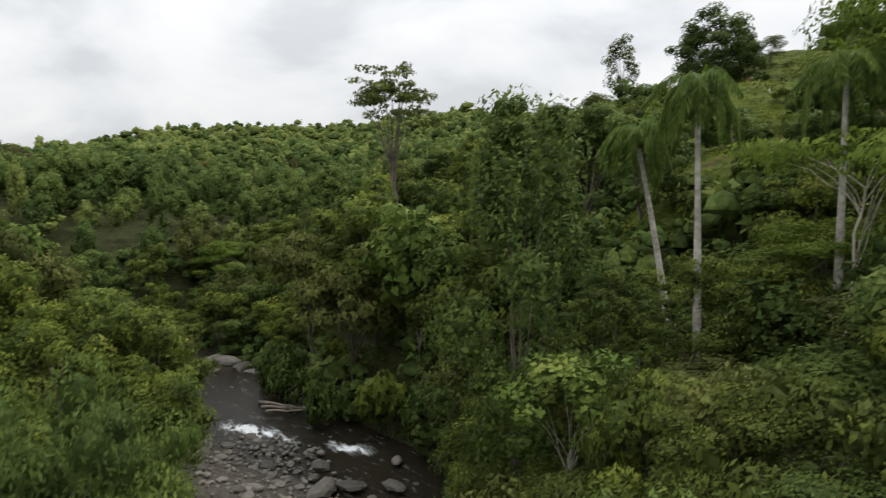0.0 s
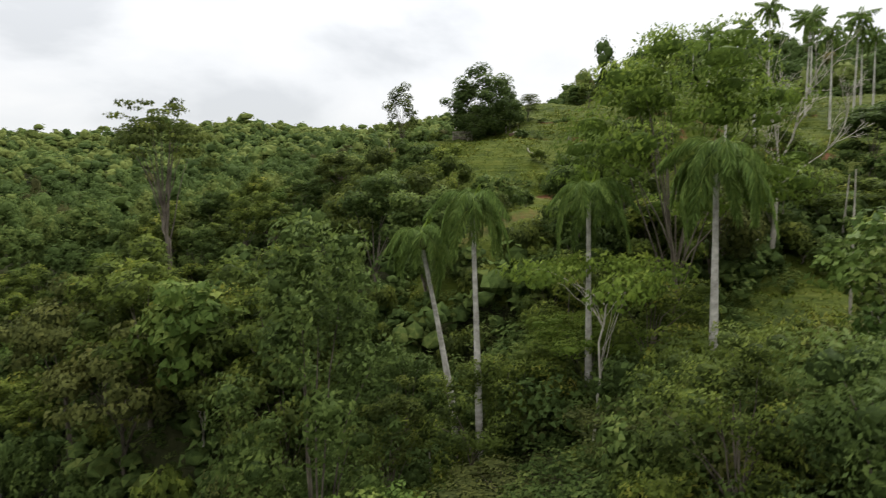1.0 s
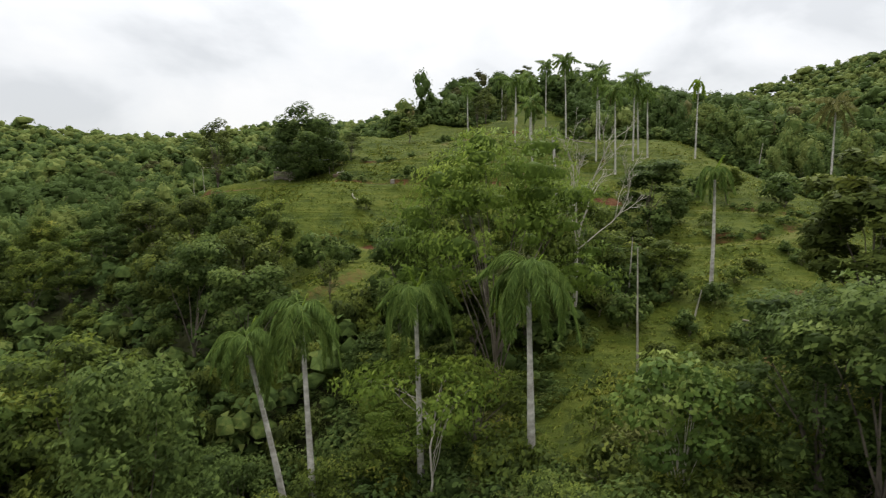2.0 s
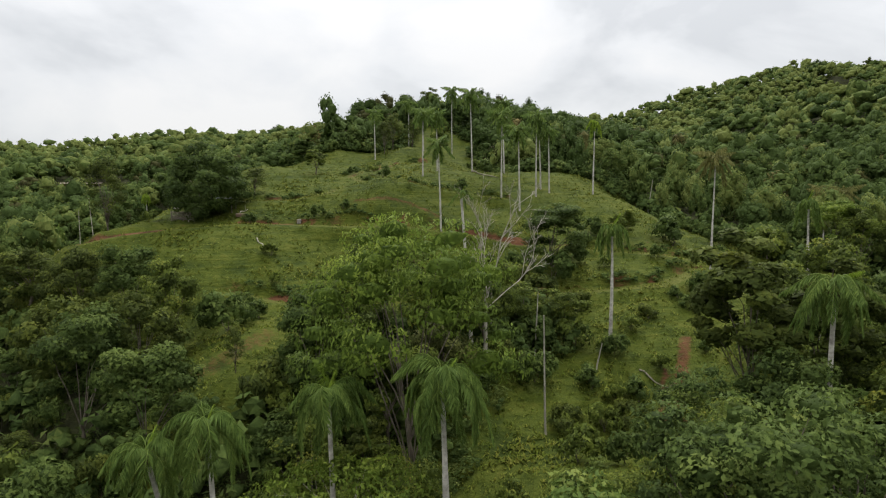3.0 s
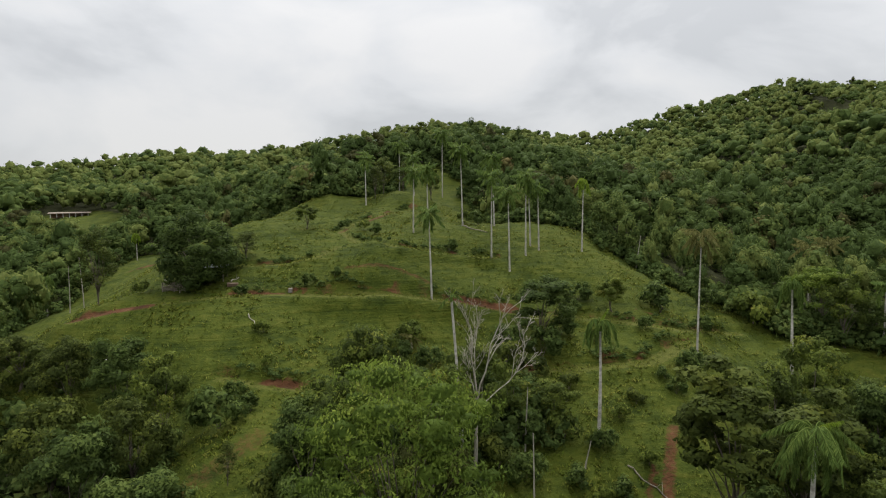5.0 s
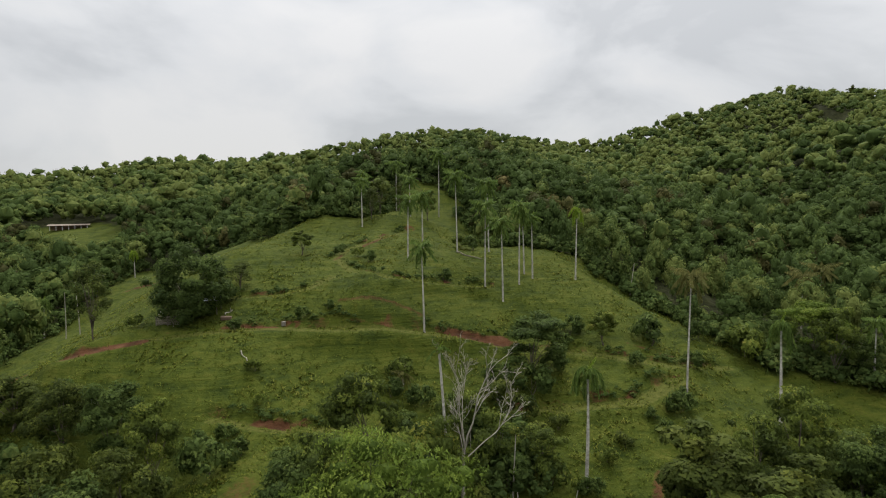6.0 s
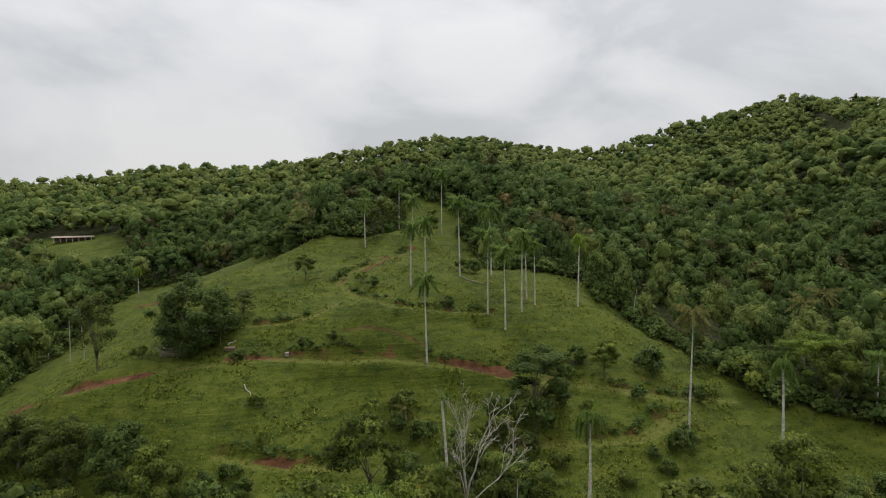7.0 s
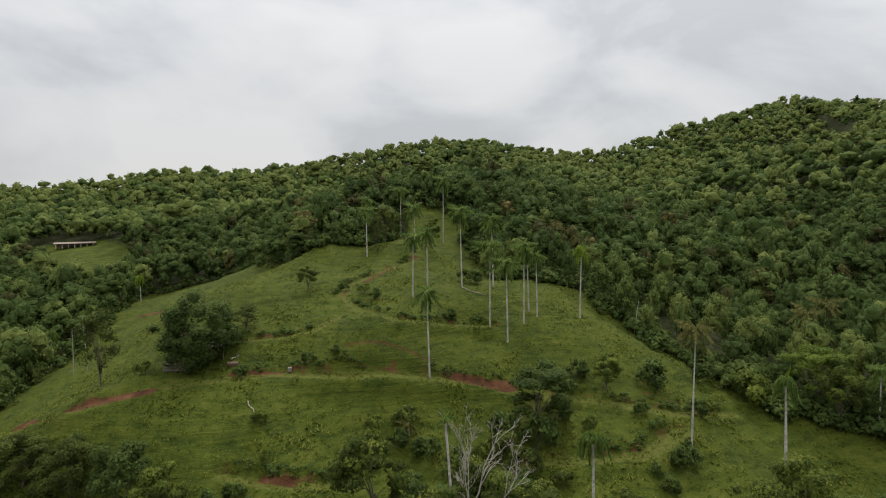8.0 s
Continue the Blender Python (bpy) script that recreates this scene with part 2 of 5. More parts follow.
# ---- mesh helpers ----
def mesh_of(name, verts, faces, mat, tone=None, smooth=False, facing=None):
    """verts (n, 3), faces (m, 3 or 4), tone: one value a face, facing: a soft normal a vertex."""
    me = bpy.data.meshes.new(name)
    verts, faces = np.asarray(verts, np.float32), np.asarray(faces, np.int32)
    k = faces.shape[1]
    me.vertices.add(len(verts))
    me.vertices.foreach_set("co", verts.ravel())
    me.loops.add(faces.size)
    me.loops.foreach_set("vertex_index", faces.ravel())
    me.polygons.add(len(faces))
    me.polygons.foreach_set("loop_start", np.arange(0, faces.size, k, dtype=np.int32))
    me.polygons.foreach_set("loop_total", np.full(len(faces), k, np.int32))
    me.update(calc_edges=True)
    if tone is not None:
        me.attributes.new("tone", "FLOAT", "FACE").data.foreach_set("value", np.asarray(tone, np.float32))
    if smooth:
        me.polygons.foreach_set("use_smooth", np.ones(len(faces), bool))
    me.materials.append(mat)
    if facing is not None:
        me.polygons.foreach_set("use_smooth", np.ones(len(faces), bool))
        me.normals_split_custom_set_from_vertices(np.asarray(facing, np.float32))
    return me


def part(name, me, parent, label=""):
    ob = new(name, me)
    ob.parent = parent
    return tagged(ob, label)


def thing(name, place, label, category, group="", kind=""):
    ob = new(name)
    ob.empty_display_size = 0.3
    ob.location = place
    return tagged(ob, label, category, group, kind)


def unit(v):
    return v / np.maximum(np.linalg.norm(v, axis=-1, keepdims=True), 1e-9)


def tube(path, radii, sides=7):
    """A tapered tube along a path: verts, quads."""
    path, radii = np.asarray(path, float), np.asarray(radii, float)
    way = unit(np.gradient(path, axis=0))
    side = unit(np.cross(way, [0.31, 0.95, 0.02]))
    up = np.cross(side, way)
    a = np.linspace(0, 2 * np.pi, sides, endpoint=False)
    ring = path[:, None] + radii[:, None, None] * (np.cos(a)[None, :, None] * side[:, None] + np.sin(a)[None, :, None] * up[:, None])
    v = ring.reshape(-1, 3)
    i, j = np.meshgrid(np.arange(len(path) - 1), np.arange(sides), indexing="ij")
    f = np.stack([i * sides + j, i * sides + (j + 1) % sides, (i + 1) * sides + (j + 1) % sides, (i + 1) * sides + j], -1).reshape(-1, 4)
    return v, f


def joined(pieces):
    vs, fs, n = [], [], 0
    for v, f in pieces:
        vs.append(v)
        fs.append(np.asarray(f) + n)
        n += len(v)
    return np.concatenate(vs), np.concatenate(fs)


def blades(c, along, out, length, width, fold=0.12):
    """Leaves as rhombs: centres, directions, facing, sizes. verts, quads."""
    along = unit(along)
    side = unit(np.cross(along, out))
    nrm = np.cross(side, along)
    L, W = np.broadcast_to(length, len(c))[:, None], np.broadcast_to(width, len(c))[:, None]
    v = np.stack([c - along * L / 2, c + side * W / 2 - nrm * W * fold, c + along * L / 2 - nrm * L * fold, c - side * W / 2 - nrm * W * fold], 1)
    return v.reshape(-1, 3), np.arange(len(c) * 4).reshape(-1, 4)


def chips(c, along, out, length, width):
    """Leaf sprays as single triangles, for woods seen from afar. verts, triangles."""
    along = unit(along)
    side = unit(np.cross(along, out))
    L, W = np.broadcast_to(length, len(c))[:, None], np.broadcast_to(width, len(c))[:, None]
    v = np.stack([c - along * L / 2 - side * W / 2, c - along * L / 2 + side * W / 2, c + along * L / 2], 1)
    return v.reshape(-1, 3), np.arange(len(c) * 3).reshape(-1, 3)


def crown_shape(rng, radius, height, leaves, size, clumps=26, flat=0.75, low=-0.55, hang=0.0):
    """An uneven crown, centred at the origin: clumps of leaves round an ellipsoid. Returns leaf centres, directions, facing, sizes, tones, clump centres and their radii, soft normals."""
    d = unit(rng.normal(size=(clumps, 3)))
    d[:, 2] = np.where(d[:, 2] < low, -d[:, 2] * 0.6, d[:, 2])
    r = rng.uniform(0.5, 0.95, clumps) ** 0.7
    cc = d * r[:, None] * np.array([radius, radius, height / 2]) * rng.uniform(0.8, 1.08, (clumps, 1))
    cr = radius * rng.uniform(0.2, 0.4, clumps) * (26 / clumps) ** 0.33
    which = rng.choice(clumps, leaves, p=cr ** 2 / (cr ** 2).sum())
    o = unit(rng.normal(size=(leaves, 3)) + np.array([0, 0, 0.25]))
    depth = rng.uniform(0.55, 1.0, leaves) ** 0.5
    c = cc[which] + o * (cr[which] * depth)[:, None] * np.array([1, 1, flat])
    c[:, 2] -= hang * rng.uniform(0, 1, leaves) ** 2 * radius
    out = unit(o * 0.8 + unit(c) * 0.5 + np.array([0, 0, 0.45]) + rng.normal(size=(leaves, 3)) * 0.35)
    along = np.cross(out, rng.normal(size=(leaves, 3))) + np.array([0, 0, -0.35])
    s = size * rng.uniform(0.65, 1.35, leaves)
    # upward leaves of a clump toned lighter: top light put into their colour
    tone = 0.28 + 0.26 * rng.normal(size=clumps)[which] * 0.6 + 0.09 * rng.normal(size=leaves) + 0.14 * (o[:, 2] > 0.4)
    soft = unit(o * 0.9 + unit(c) * 0.45 + np.array([0, 0, 0.2]) + rng.normal(size=(leaves, 3)) * 0.28)
    return c, along, out, s, np.clip(tone, 0, 1.1), cc, cr, soft


def ball(steps):
    """A round mesh to shape further: verts, triangles."""
    bm = bmesh.new()
    bmesh.ops.create_icosphere(bm, subdivisions=steps, radius=1.0)
    v, f = np.array([p.co[:] for p in bm.verts]), np.array([[q.index for q in p.verts] for p in bm.faces])
    bm.free()
    return v, f


BALL = {k: ball(k) for k in (1, 2, 3)}


def lumps(rng, cc, cr, flat, fill=0.8):
    """The dense inside of a crown: an uneven clod of twigs and leaves for each clump."""
    v, f = BALL[1]
    pieces = []
    for c, r in zip(cc, cr):
        w = v * rng.uniform(0.75, 1.15, (len(v), 1)) * r * fill * np.array([1, 1, flat])
        pieces.append((w + c, f))
    return joined(pieces)


def limbs_to(rng, targets, base, fork, r0, wander=0.12, sides=4):
    """A trunk from base to fork and limbs on to the targets."""
    base, fork = np.asarray(base, float), np.asarray(fork, float)
    span = np.linalg.norm(fork - base)
    t = np.linspace(0, 1, 9)[:, None]
    path = base + (fork - base) * t
    path[1:-1, :2] += rng.normal(size=(7, 2)) * wander * span * 0.12
    pieces = [tube(path, r0 * (1.25 - 0.6 * t[:, 0] ** 0.8) + 0.15 * r0 * (t[:, 0] < 0.01), sides + 2)]
    for g in targets:
        start = base + (fork - base) * rng.uniform(0.5, 1.0)
        t = np.linspace(0, 1, 6)[:, None]
        p = start + (g - start) * t
        p[:, 2] += np.sin(t[:, 0] * np.pi * 0.9) * 0.12 * np.linalg.norm(g - start)
        p[1:-1] += rng.normal(size=(4, 3)) * wander * 0.5
        pieces.append(tube(p, r0 * 0.36 * (1 - 0.85 * t[:, 0]), sides))
    return joined(pieces)


# ---- shape of the hills: middle x, y, radius, height ----
LOWLAND = 10.0
MOUNDS = [(30, 250, 120, 43.3), (210, 340, 120, 60.3), (300, 70, 120, 50.0), (-150, 340, 120, 28.0), (-330, 160, 120, 17.3), (-240, -110, 120, 9.1),
          (110, 240, 70, -14.8), (220, -145, 70, 35.5), (220, 185, 70, 25.5), (0, -200, 70, 18.5), (-275, 350, 70, 19.0), (0, 350, 70, 16.2),
          (110, 295, 70, -8.8), (-220, 130, 70, -9.8), (70, -50, 42, 16.8), (-140, 100, 42, -9.2), (-80, 220, 42, -6.8), (10, -80, 42, -4.5)]
KNOLLS = [(-40, 20, 26, -17.7), (-40, 100, 26, 11.0), (0, 120, 26, 9.8), (-80, 40, 26, -16.6), (-40, 140, 26, 10.4), (0, -20, 26, -16.7),
          (-40, -20, 26, -7.1), (-100, 20, 26, -13.3), (80, 140, 26, -6.8), (-20, 200, 26, 10.4), (56, 74, 16, -2.6), (28, 88, 16, 3.4),
          (28, 130, 16, 4.8), (-20, 60, 11, 2.4), (-50, 80, 11, 4.9), (20, 50, 11, -4.0), (-20, 30, 11, -2.6), (-10, 160, 11, 6.1),
          (-30, 80, 11, 3.4), (-10, 100, 11, 5.7), (110, 110, 11, 8.6), (-62, 182, 24, 3.5)]
HOLLOWS = [(30, 30, 11, -2.5), (30, 110, 11, 3.4), (10, 30, 11, 1.5), (-20, 50, 11, 3.3), (-60, 130, 11, 1.7), (-10, 140, 11, 2.5),
          (40, 120, 11, -1.4), (0, 50, 11, -1.7), (70, 20, 11, 2.9), (-50, 60, 11, -2.6), (-30, 160, 11, 5.2), (50, 100, 11, 0.8),
          (-40, 10, 11, 3.1), (-20, 10, 11, -5.2), (-10, 40, 11, -3.7), (-30, 30, 11, -3.7), (-60, 30, 11, -3.9), (40, -40, 11, -4.0),
          (60, 60, 11, -1.3), (-90, 140, 11, -2.5), (-40, 120, 11, 2.7)]
# ---- lie of the land ----
RIVER = [(-125, 12), (-95, 24), (-74, 28.5), (-60, 28.5), (-48, 26.5), (-39, 27.5), (-32, 26.5), (-27.5, 19), (-27, 8), (-31, -5), (-38, -28), (-54, -72)]
RIVER_LEVEL = -8.5
RIDGE = [(-560, -60, 36), (-500, 80, 34), (-480, 200, 44), (-410, 330, 58), (-300, 470, 69), (-200, 550, 80), (-110, 580, 91), (50, 640, 112),
         (150, 640, 98), (242, 630, 117), (364, 650, 152), (441, 600, 148), (520, 470, 130), (560, 250, 110), (520, 0, 90), (400, -180, 70), (120, -350, 55), (-250, -320, 45), (-480, -220, 38)]


def near_line(x, y, line, closed=False):
    """Distance to a line of points and the line's own third value there."""
    pts = list(line) + ([line[0]] if closed else [])
    best = np.full(np.shape(x), 1e9)
    value = np.zeros(np.shape(x))
    for a, b in zip(pts, pts[1:]):
        ax, ay, bx, by = a[0], a[1], b[0], b[1]
        s = np.clip(((x - ax) * (bx - ax) + (y - ay) * (by - ay)) / ((bx - ax) ** 2 + (by - ay) ** 2), 0, 1)
        d = np.hypot(x - ax - s * (bx - ax), y - ay - s * (by - ay))
        if len(a) > 2:
            value = np.where(d < best, a[2] + s * (b[2] - a[2]), value)
        best = np.minimum(best, d)
    return best, value


def ease(v, lo, hi):
    s = np.clip((v - lo) / (hi - lo), 0, 1)
    return s * s * (3 - 2 * s)


def ripple(x, y):
    """Small unevenness of the ground, in metres."""
    return (0.35 * np.sin(x * 0.31 + 1.3 * np.sin(y * 0.17)) * np.sin(y * 0.27 + 0.9 * np.sin(x * 0.21))
            + 0.14 * np.sin(x * 0.83 + 2.1 * np.sin(y * 0.55)) * np.sin(y * 0.77 + 1.7 * np.sin(x * 0.61)))


def hummocks(x, y, z):
    """Tussocks and the narrow steps that cattle tread along the slope, in metres."""
    wide = np.sin(x * 0.19 + 1.7 * np.sin(y * 0.13 + 0.4)) * np.sin(y * 0.16 + 1.1 * np.sin(x * 0.11))
    warp = np.sin(x * 0.47 + 1.9 * np.sin(y * 0.36)) + 0.6 * np.sin(y * 0.9 + 1.3 * np.sin(x * 0.53 + 2))
    tread = 0.11 * np.sin(z * 6.8 + 1.3 * warp) * ease(wide, -0.5, 0.4)
    a = np.sin(x * 1.27 + 1.6 * np.sin(y * 0.91)) * np.sin(y * 1.43 + 1.4 * np.sin(x * 1.07))
    b = np.sin(x * 2.3 + y * 0.9 + 1.8 * np.sin(y * 1.7)) * np.sin(y * 2.1 - x * 0.7 + 1.5 * np.sin(x * 1.9))
    return tread + 0.12 * a + 0.09 * b


def hills(x, y):
    x, y = np.asarray(x, float), np.asarray(y, float)
    z = np.full(np.broadcast(x, y).shape, LOWLAND)
    for mx, my, r, h in MOUNDS + KNOLLS + HOLLOWS:
        z = z + h * np.exp(-((x - mx) ** 2 + (y - my) ** 2) / r ** 2)
    d, top = near_line(x, y, RIDGE, True)
    r = top - 0.26 * d + 6 * np.sin(x * 0.021 + 2) * np.sin(y * 0.024)
    m = np.maximum(z, r)
    z = m + 8 * np.log(np.exp((z - m) / 8) + np.exp((r - m) / 8))
    return z


def bed(x, y):
    z = hills(x, y)
    z = z + ripple(x, y) + hummocks(x, y, z)
    d, _ = near_line(x, y, RIVER)
    wet = 1 - ease(d, 5.0, 11)
    return z * (1 - wet) + wet * np.minimum(z, RIVER_LEVEL - 0.9 + 0.13 * d)


def land(x, y):
    """Height of the ground, with the tracks cut into the slope as benches."""
    x, y = np.asarray(x, float), np.asarray(y, float)
    z = bed(x, y)
    for line, width in TRACKS:
        d, level = near_line(x, y, line)
        # a steep cut above the track, a softer fill below it
        k = 1 - ease((d - 0.5 * width) / np.where(z > level, 0.75, 1.9), 0.0, 1.0)
        z = z * (1 - k) + k * level
    return z


# ---- tracks benched into the slope (x, y, level), their widths; bare red soil (line, width, amount); open meadows ----
TRACKS = [
    ([(-67.9, 91.0, 17.1), (-62.2, 90.5, 19.2), (-50.5, 81.6, 24.3), (-45.7, 83.0, 25.4), (-42.2, 85.5, 25.8), (-31.8, 88.3, 26.5), (-26.1, 91.5, 26.2), (-15.7, 91.9, 25.8), (-7.9, 92.2, 25.8), (-1.8, 93.5, 24.7), (6.2, 94.6, 23.4), (9.7, 94.0, 22.5), (15.7, 92.1, 22.1), (22.4, 91.1, 21.8), (28.4, 88.3, 21.5), (35.0, 87.8, 20.5), (44.3, 91.5, 19.0)], 2.6),
    ([(-6.5, 151.9, 38.3), (-13.0, 137.9, 37.2), (-19.3, 128.3, 35.3), (-19.8, 119.9, 34.1), (-15.8, 111.8, 32.6), (-7.7, 101.8, 32.5), (1.0, 107.3, 30.6), (9.3, 110.3, 29.4)], 1.8),
    ([(-33.9, 99.6, 29.7), (-26.9, 101.4, 29.7), (-21.4, 102.8, 30.8), (-18.3, 108.0, 32.2)], 1.8),
    ([(8.2, 78.2, 16.8), (15.7, 78.4, 17.5), (26.6, 77.8, 18.5), (33.6, 83.2, 19.6)], 2.6),
    ([(-27.1, 72.4, 18.8), (-20.9, 72.1, 17.8), (-19.0, 72.3, 17.5), (-13.2, 74.1, 16.8)], 2.0),
]
SOIL = [
    ([(-66, 93), (-57, 87), (-50.9, 82.3), (-45.7, 83.0), (-42, 85)], 2.2, 1.0), ([(3, 95.2), (10.5, 94.8)], 2.2, 1.0), ([(-29, 91.5), (-25, 92.5)], 1.0, 0.75), ([(-16, 96.5), (-2, 96.5)], 0.8, 0.55),
    ([(-22, 73), (-18.5, 73)], 1.2, 0.95), ([(19.7, 52.3), (21.8, 58.5), (23.6, 62.5), (25.2, 66)], 1.3, 0.6), ([(18.2, 53), (19.6, 57.5), (21, 60.5)], 0.7, 0.6), ([(-25, 53.3), (-21.5, 55), (-19.2, 59.5)], 3.2, 0.42),
    ([(-16.5, 130), (-10, 142)], 0.9, 0.8), ([(-84, 163), (-73, 160)], 1.6, 0.9), ([(30, 93.5), (37, 92)], 0.7, 0.6), ([(-20, 119.5), (-19.5, 124)], 0.8, 0.6),
]
MEADOWS = [
    [(-27, 47), (-15, 51), (-16, 60), (-10, 68), (0, 73), (10, 73), (14, 67), (4, 60), (2, 52), (-2, 42), (-3, 29), (7, 30), (13, 38), (24, 47), (29, 56), (33, 66), (44, 62), (60, 68), (74, 76), (72, 86),
     (58, 88.5), (52, 92.5), (47, 100), (43, 110), (36, 118.5), (30, 131), (14, 135), (11, 150), (9, 168), (-4, 188), (-13, 178), (-21, 160), (-33, 157), (-50, 176), (-74, 206), (-98, 196), (-90, 160), (-86, 130), (-76, 100), (-64, 78), (-50, 73), (-38, 66), (-28, 62)],
    [(-15, 156), (4, 165), (7, 184), (1, 198), (-9, 194)],
    [(-192, 284), (-168, 290), (-150, 276), (-128, 246), (-116, 208), (-132, 206), (-158, 238), (-186, 266)],
]


# ---- trees ----
TREE_KINDS = {}


def tree_kind(key, seed, radius, height, stem, leaves, size, mat, bark=BARK, limbs=9, trunk_r=0.2, long=1.9, full=False, **shape):
    """The meshes of a kind of tree, from fine-leaved to coarse; origin at the foot."""
    for suffix, count, grow, wide in (("_n", 1.8, 0.68, 0.57), ("", 0.85, 0.98, 0.58), ("_f", 1.0, 1.15, 0.95), ("_m", 0.6, 1.2, 1.0)):
        rng = np.random.default_rng(seed)
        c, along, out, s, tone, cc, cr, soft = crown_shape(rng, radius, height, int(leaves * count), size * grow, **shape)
        lift = np.array([0, 0, stem + height * 0.5])
        leaf = blades if suffix in ("_n", "") else chips
        v, f = leaf(c + lift, along, out, s * 1.2 * (long / 1.9) ** 0.5, s * wide * (1.9 / long) ** 0.5)
        soft = np.repeat(soft, len(v) // len(c), 0)
        if full:
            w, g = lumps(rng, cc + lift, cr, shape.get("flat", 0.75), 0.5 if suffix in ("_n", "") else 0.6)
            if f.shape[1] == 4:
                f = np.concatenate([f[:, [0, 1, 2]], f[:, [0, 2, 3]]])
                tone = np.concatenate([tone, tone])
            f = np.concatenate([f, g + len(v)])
            # clods toned low: shade inside the crown put into leaf colour
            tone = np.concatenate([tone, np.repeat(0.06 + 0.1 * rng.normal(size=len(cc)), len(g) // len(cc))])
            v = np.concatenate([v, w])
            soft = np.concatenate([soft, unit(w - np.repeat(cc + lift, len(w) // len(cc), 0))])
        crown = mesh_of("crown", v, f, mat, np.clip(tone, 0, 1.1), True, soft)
        pick = rng.permutation(len(cc))[:limbs]
        v, f = limbs_to(rng, cc[pick] * 0.92 + lift, (0, 0, -0.6), (rng.normal() * 0.3, rng.normal() * 0.3, stem + 0.12 * height), trunk_r, sides=4 if suffix in ("_n", "") else 3)
        TREE_KINDS[key + suffix] = (crown, mesh_of("trunk", v, f, bark, None, True), stem + height)


def tree(key, x, y, top, spread=1.0, turn=0.0, label="", name="tree", category="tree", group="", fine=False):
    """A tree of a kind with its top at that height above the datum."""
    crown, trunk, tall = TREE_KINDS[key + ("_n" if math.hypot(x, y) < 24 else "" if math.hypot(x, y) < 44 else "_f" if fine else "_m")]
    z = float(land(x, y))
    k = max(1.5, top - z) / tall
    ob = thing(name, (x, y, z), label, category, group)
    ob.scale = (spread, spread, k)
    ob.rotation_euler = (0, 0, turn)
    part("trunk", trunk, ob)
    part("crown", crown, ob)
    return ob


# ---- the ground, one sheet ----
def steps(lo, hi, step, reach, grow=1.09):
    inner = list(np.arange(lo, hi + 0.01, step))
    left, right, s = [], [], step
    a, b = lo, hi
    while b - hi < reach:
        s = min(s * grow, 14.0) if b - hi < 640 else s * 1.35
        a, b = a - s, b + s
        left.append(a)
        right.append(b)
    return np.array(left[::-1] + inner + right)


def inside(x, y, poly):
    x, y = np.asarray(x, float), np.asarray(y, float)
    odd = np.zeros(x.shape, bool)
    for (ax, ay), (bx, by) in zip(poly, poly[1:] + poly[:1]):
        odd ^= ((ay > y) != (by > y)) & (x < (bx - ax) * (y - ay) / (by - ay + 1e-12) + ax)
    return odd


def edge_distance(x, y, poly):
    """Distance to the outline, positive inside."""
    d, _ = near_line(np.asarray(x, float), np.asarray(y, float), poly, True)
    return np.where(inside(x, y, poly), d, -d)


def open_ground(x, y):
    """How far a place lies inside open meadow (metres, negative in the woods)."""
    ragged = 1.7 * np.sin(x * 0.36 + 1.4 * np.sin(y * 0.23)) * np.sin(y * 0.31 + 1.0) + 0.9 * np.sin(x * 0.83 + y * 0.6 + 1.2 * np.sin(y * 0.71))
    return np.maximum.reduce([edge_distance(x, y, p) for p in MEADOWS]) + ragged


def make_ground():
    gx, gy = steps(-72, 70, 0.75, 2900, 1.05), steps(24, 150, 0.75, 2900, 1.05)
    X, Y = np.meshgrid(gx, gy)
    Z = land(X, Y)
    v = np.stack([X, Y, Z], -1).reshape(-1, 3)
    nx, ny = len(gx), len(gy)
    i, j = np.meshgrid(np.arange(ny - 1), np.arange(nx - 1), indexing="ij")
    f = np.stack([i * nx + j, i * nx + j + 1, (i + 1) * nx + j + 1, (i + 1) * nx + j], -1).reshape(-1, 4)
    me = mesh_of("ground", v, f, GROUND, None, True)
    soil = np.zeros(X.shape)
    for line, width, amount in SOIL:
        d, _ = near_line(X, Y, line)
        soil = np.maximum(soil, amount * (1 - ease(d, 0.2 * width, width)))
    slope = bed(X, Y)
    for line, width in TRACKS:
        d, level = near_line(X, Y, line)
        bank = (slope > level + 0.25) & (d > 0.42 * width) & (d < 0.5 * width + 1.0) & (X > -40)
        soil = np.maximum(soil, np.where(bank, 0.37 + 0.3 * np.sin(X * 0.37 + 0.8) * np.sin(X * 0.9 + Y * 0.4), 0))
    river, _ = near_line(X, Y, RIVER)
    gravel = 1 - ease(river, 4.0, 6.0)
    bar = 1 - ease(np.hypot(X + 44, Y - 17.5), 7, 13)
    worn = np.zeros(X.shape)
    for line, width in TRACKS:
        worn = np.maximum(worn, 0.8 * (1 - ease(near_line(X, Y, line)[0], 0.3 * width, 0.75 * width)))
    litter = 1 - ease(open_ground(X, Y), -7.0, -2.0)
    for name, value in (("soil", soil), ("gravel", np.maximum(gravel, bar)), ("litter", litter), ("worn", worn)):
        me.attributes.new(name, "FLOAT", "POINT").data.foreach_set("value", value.ravel().astype(np.float32))
    tagged(new("ground", me), "grassy hill spur, red soil tracks and forest floor", "ground", "", "structure")


make_ground()


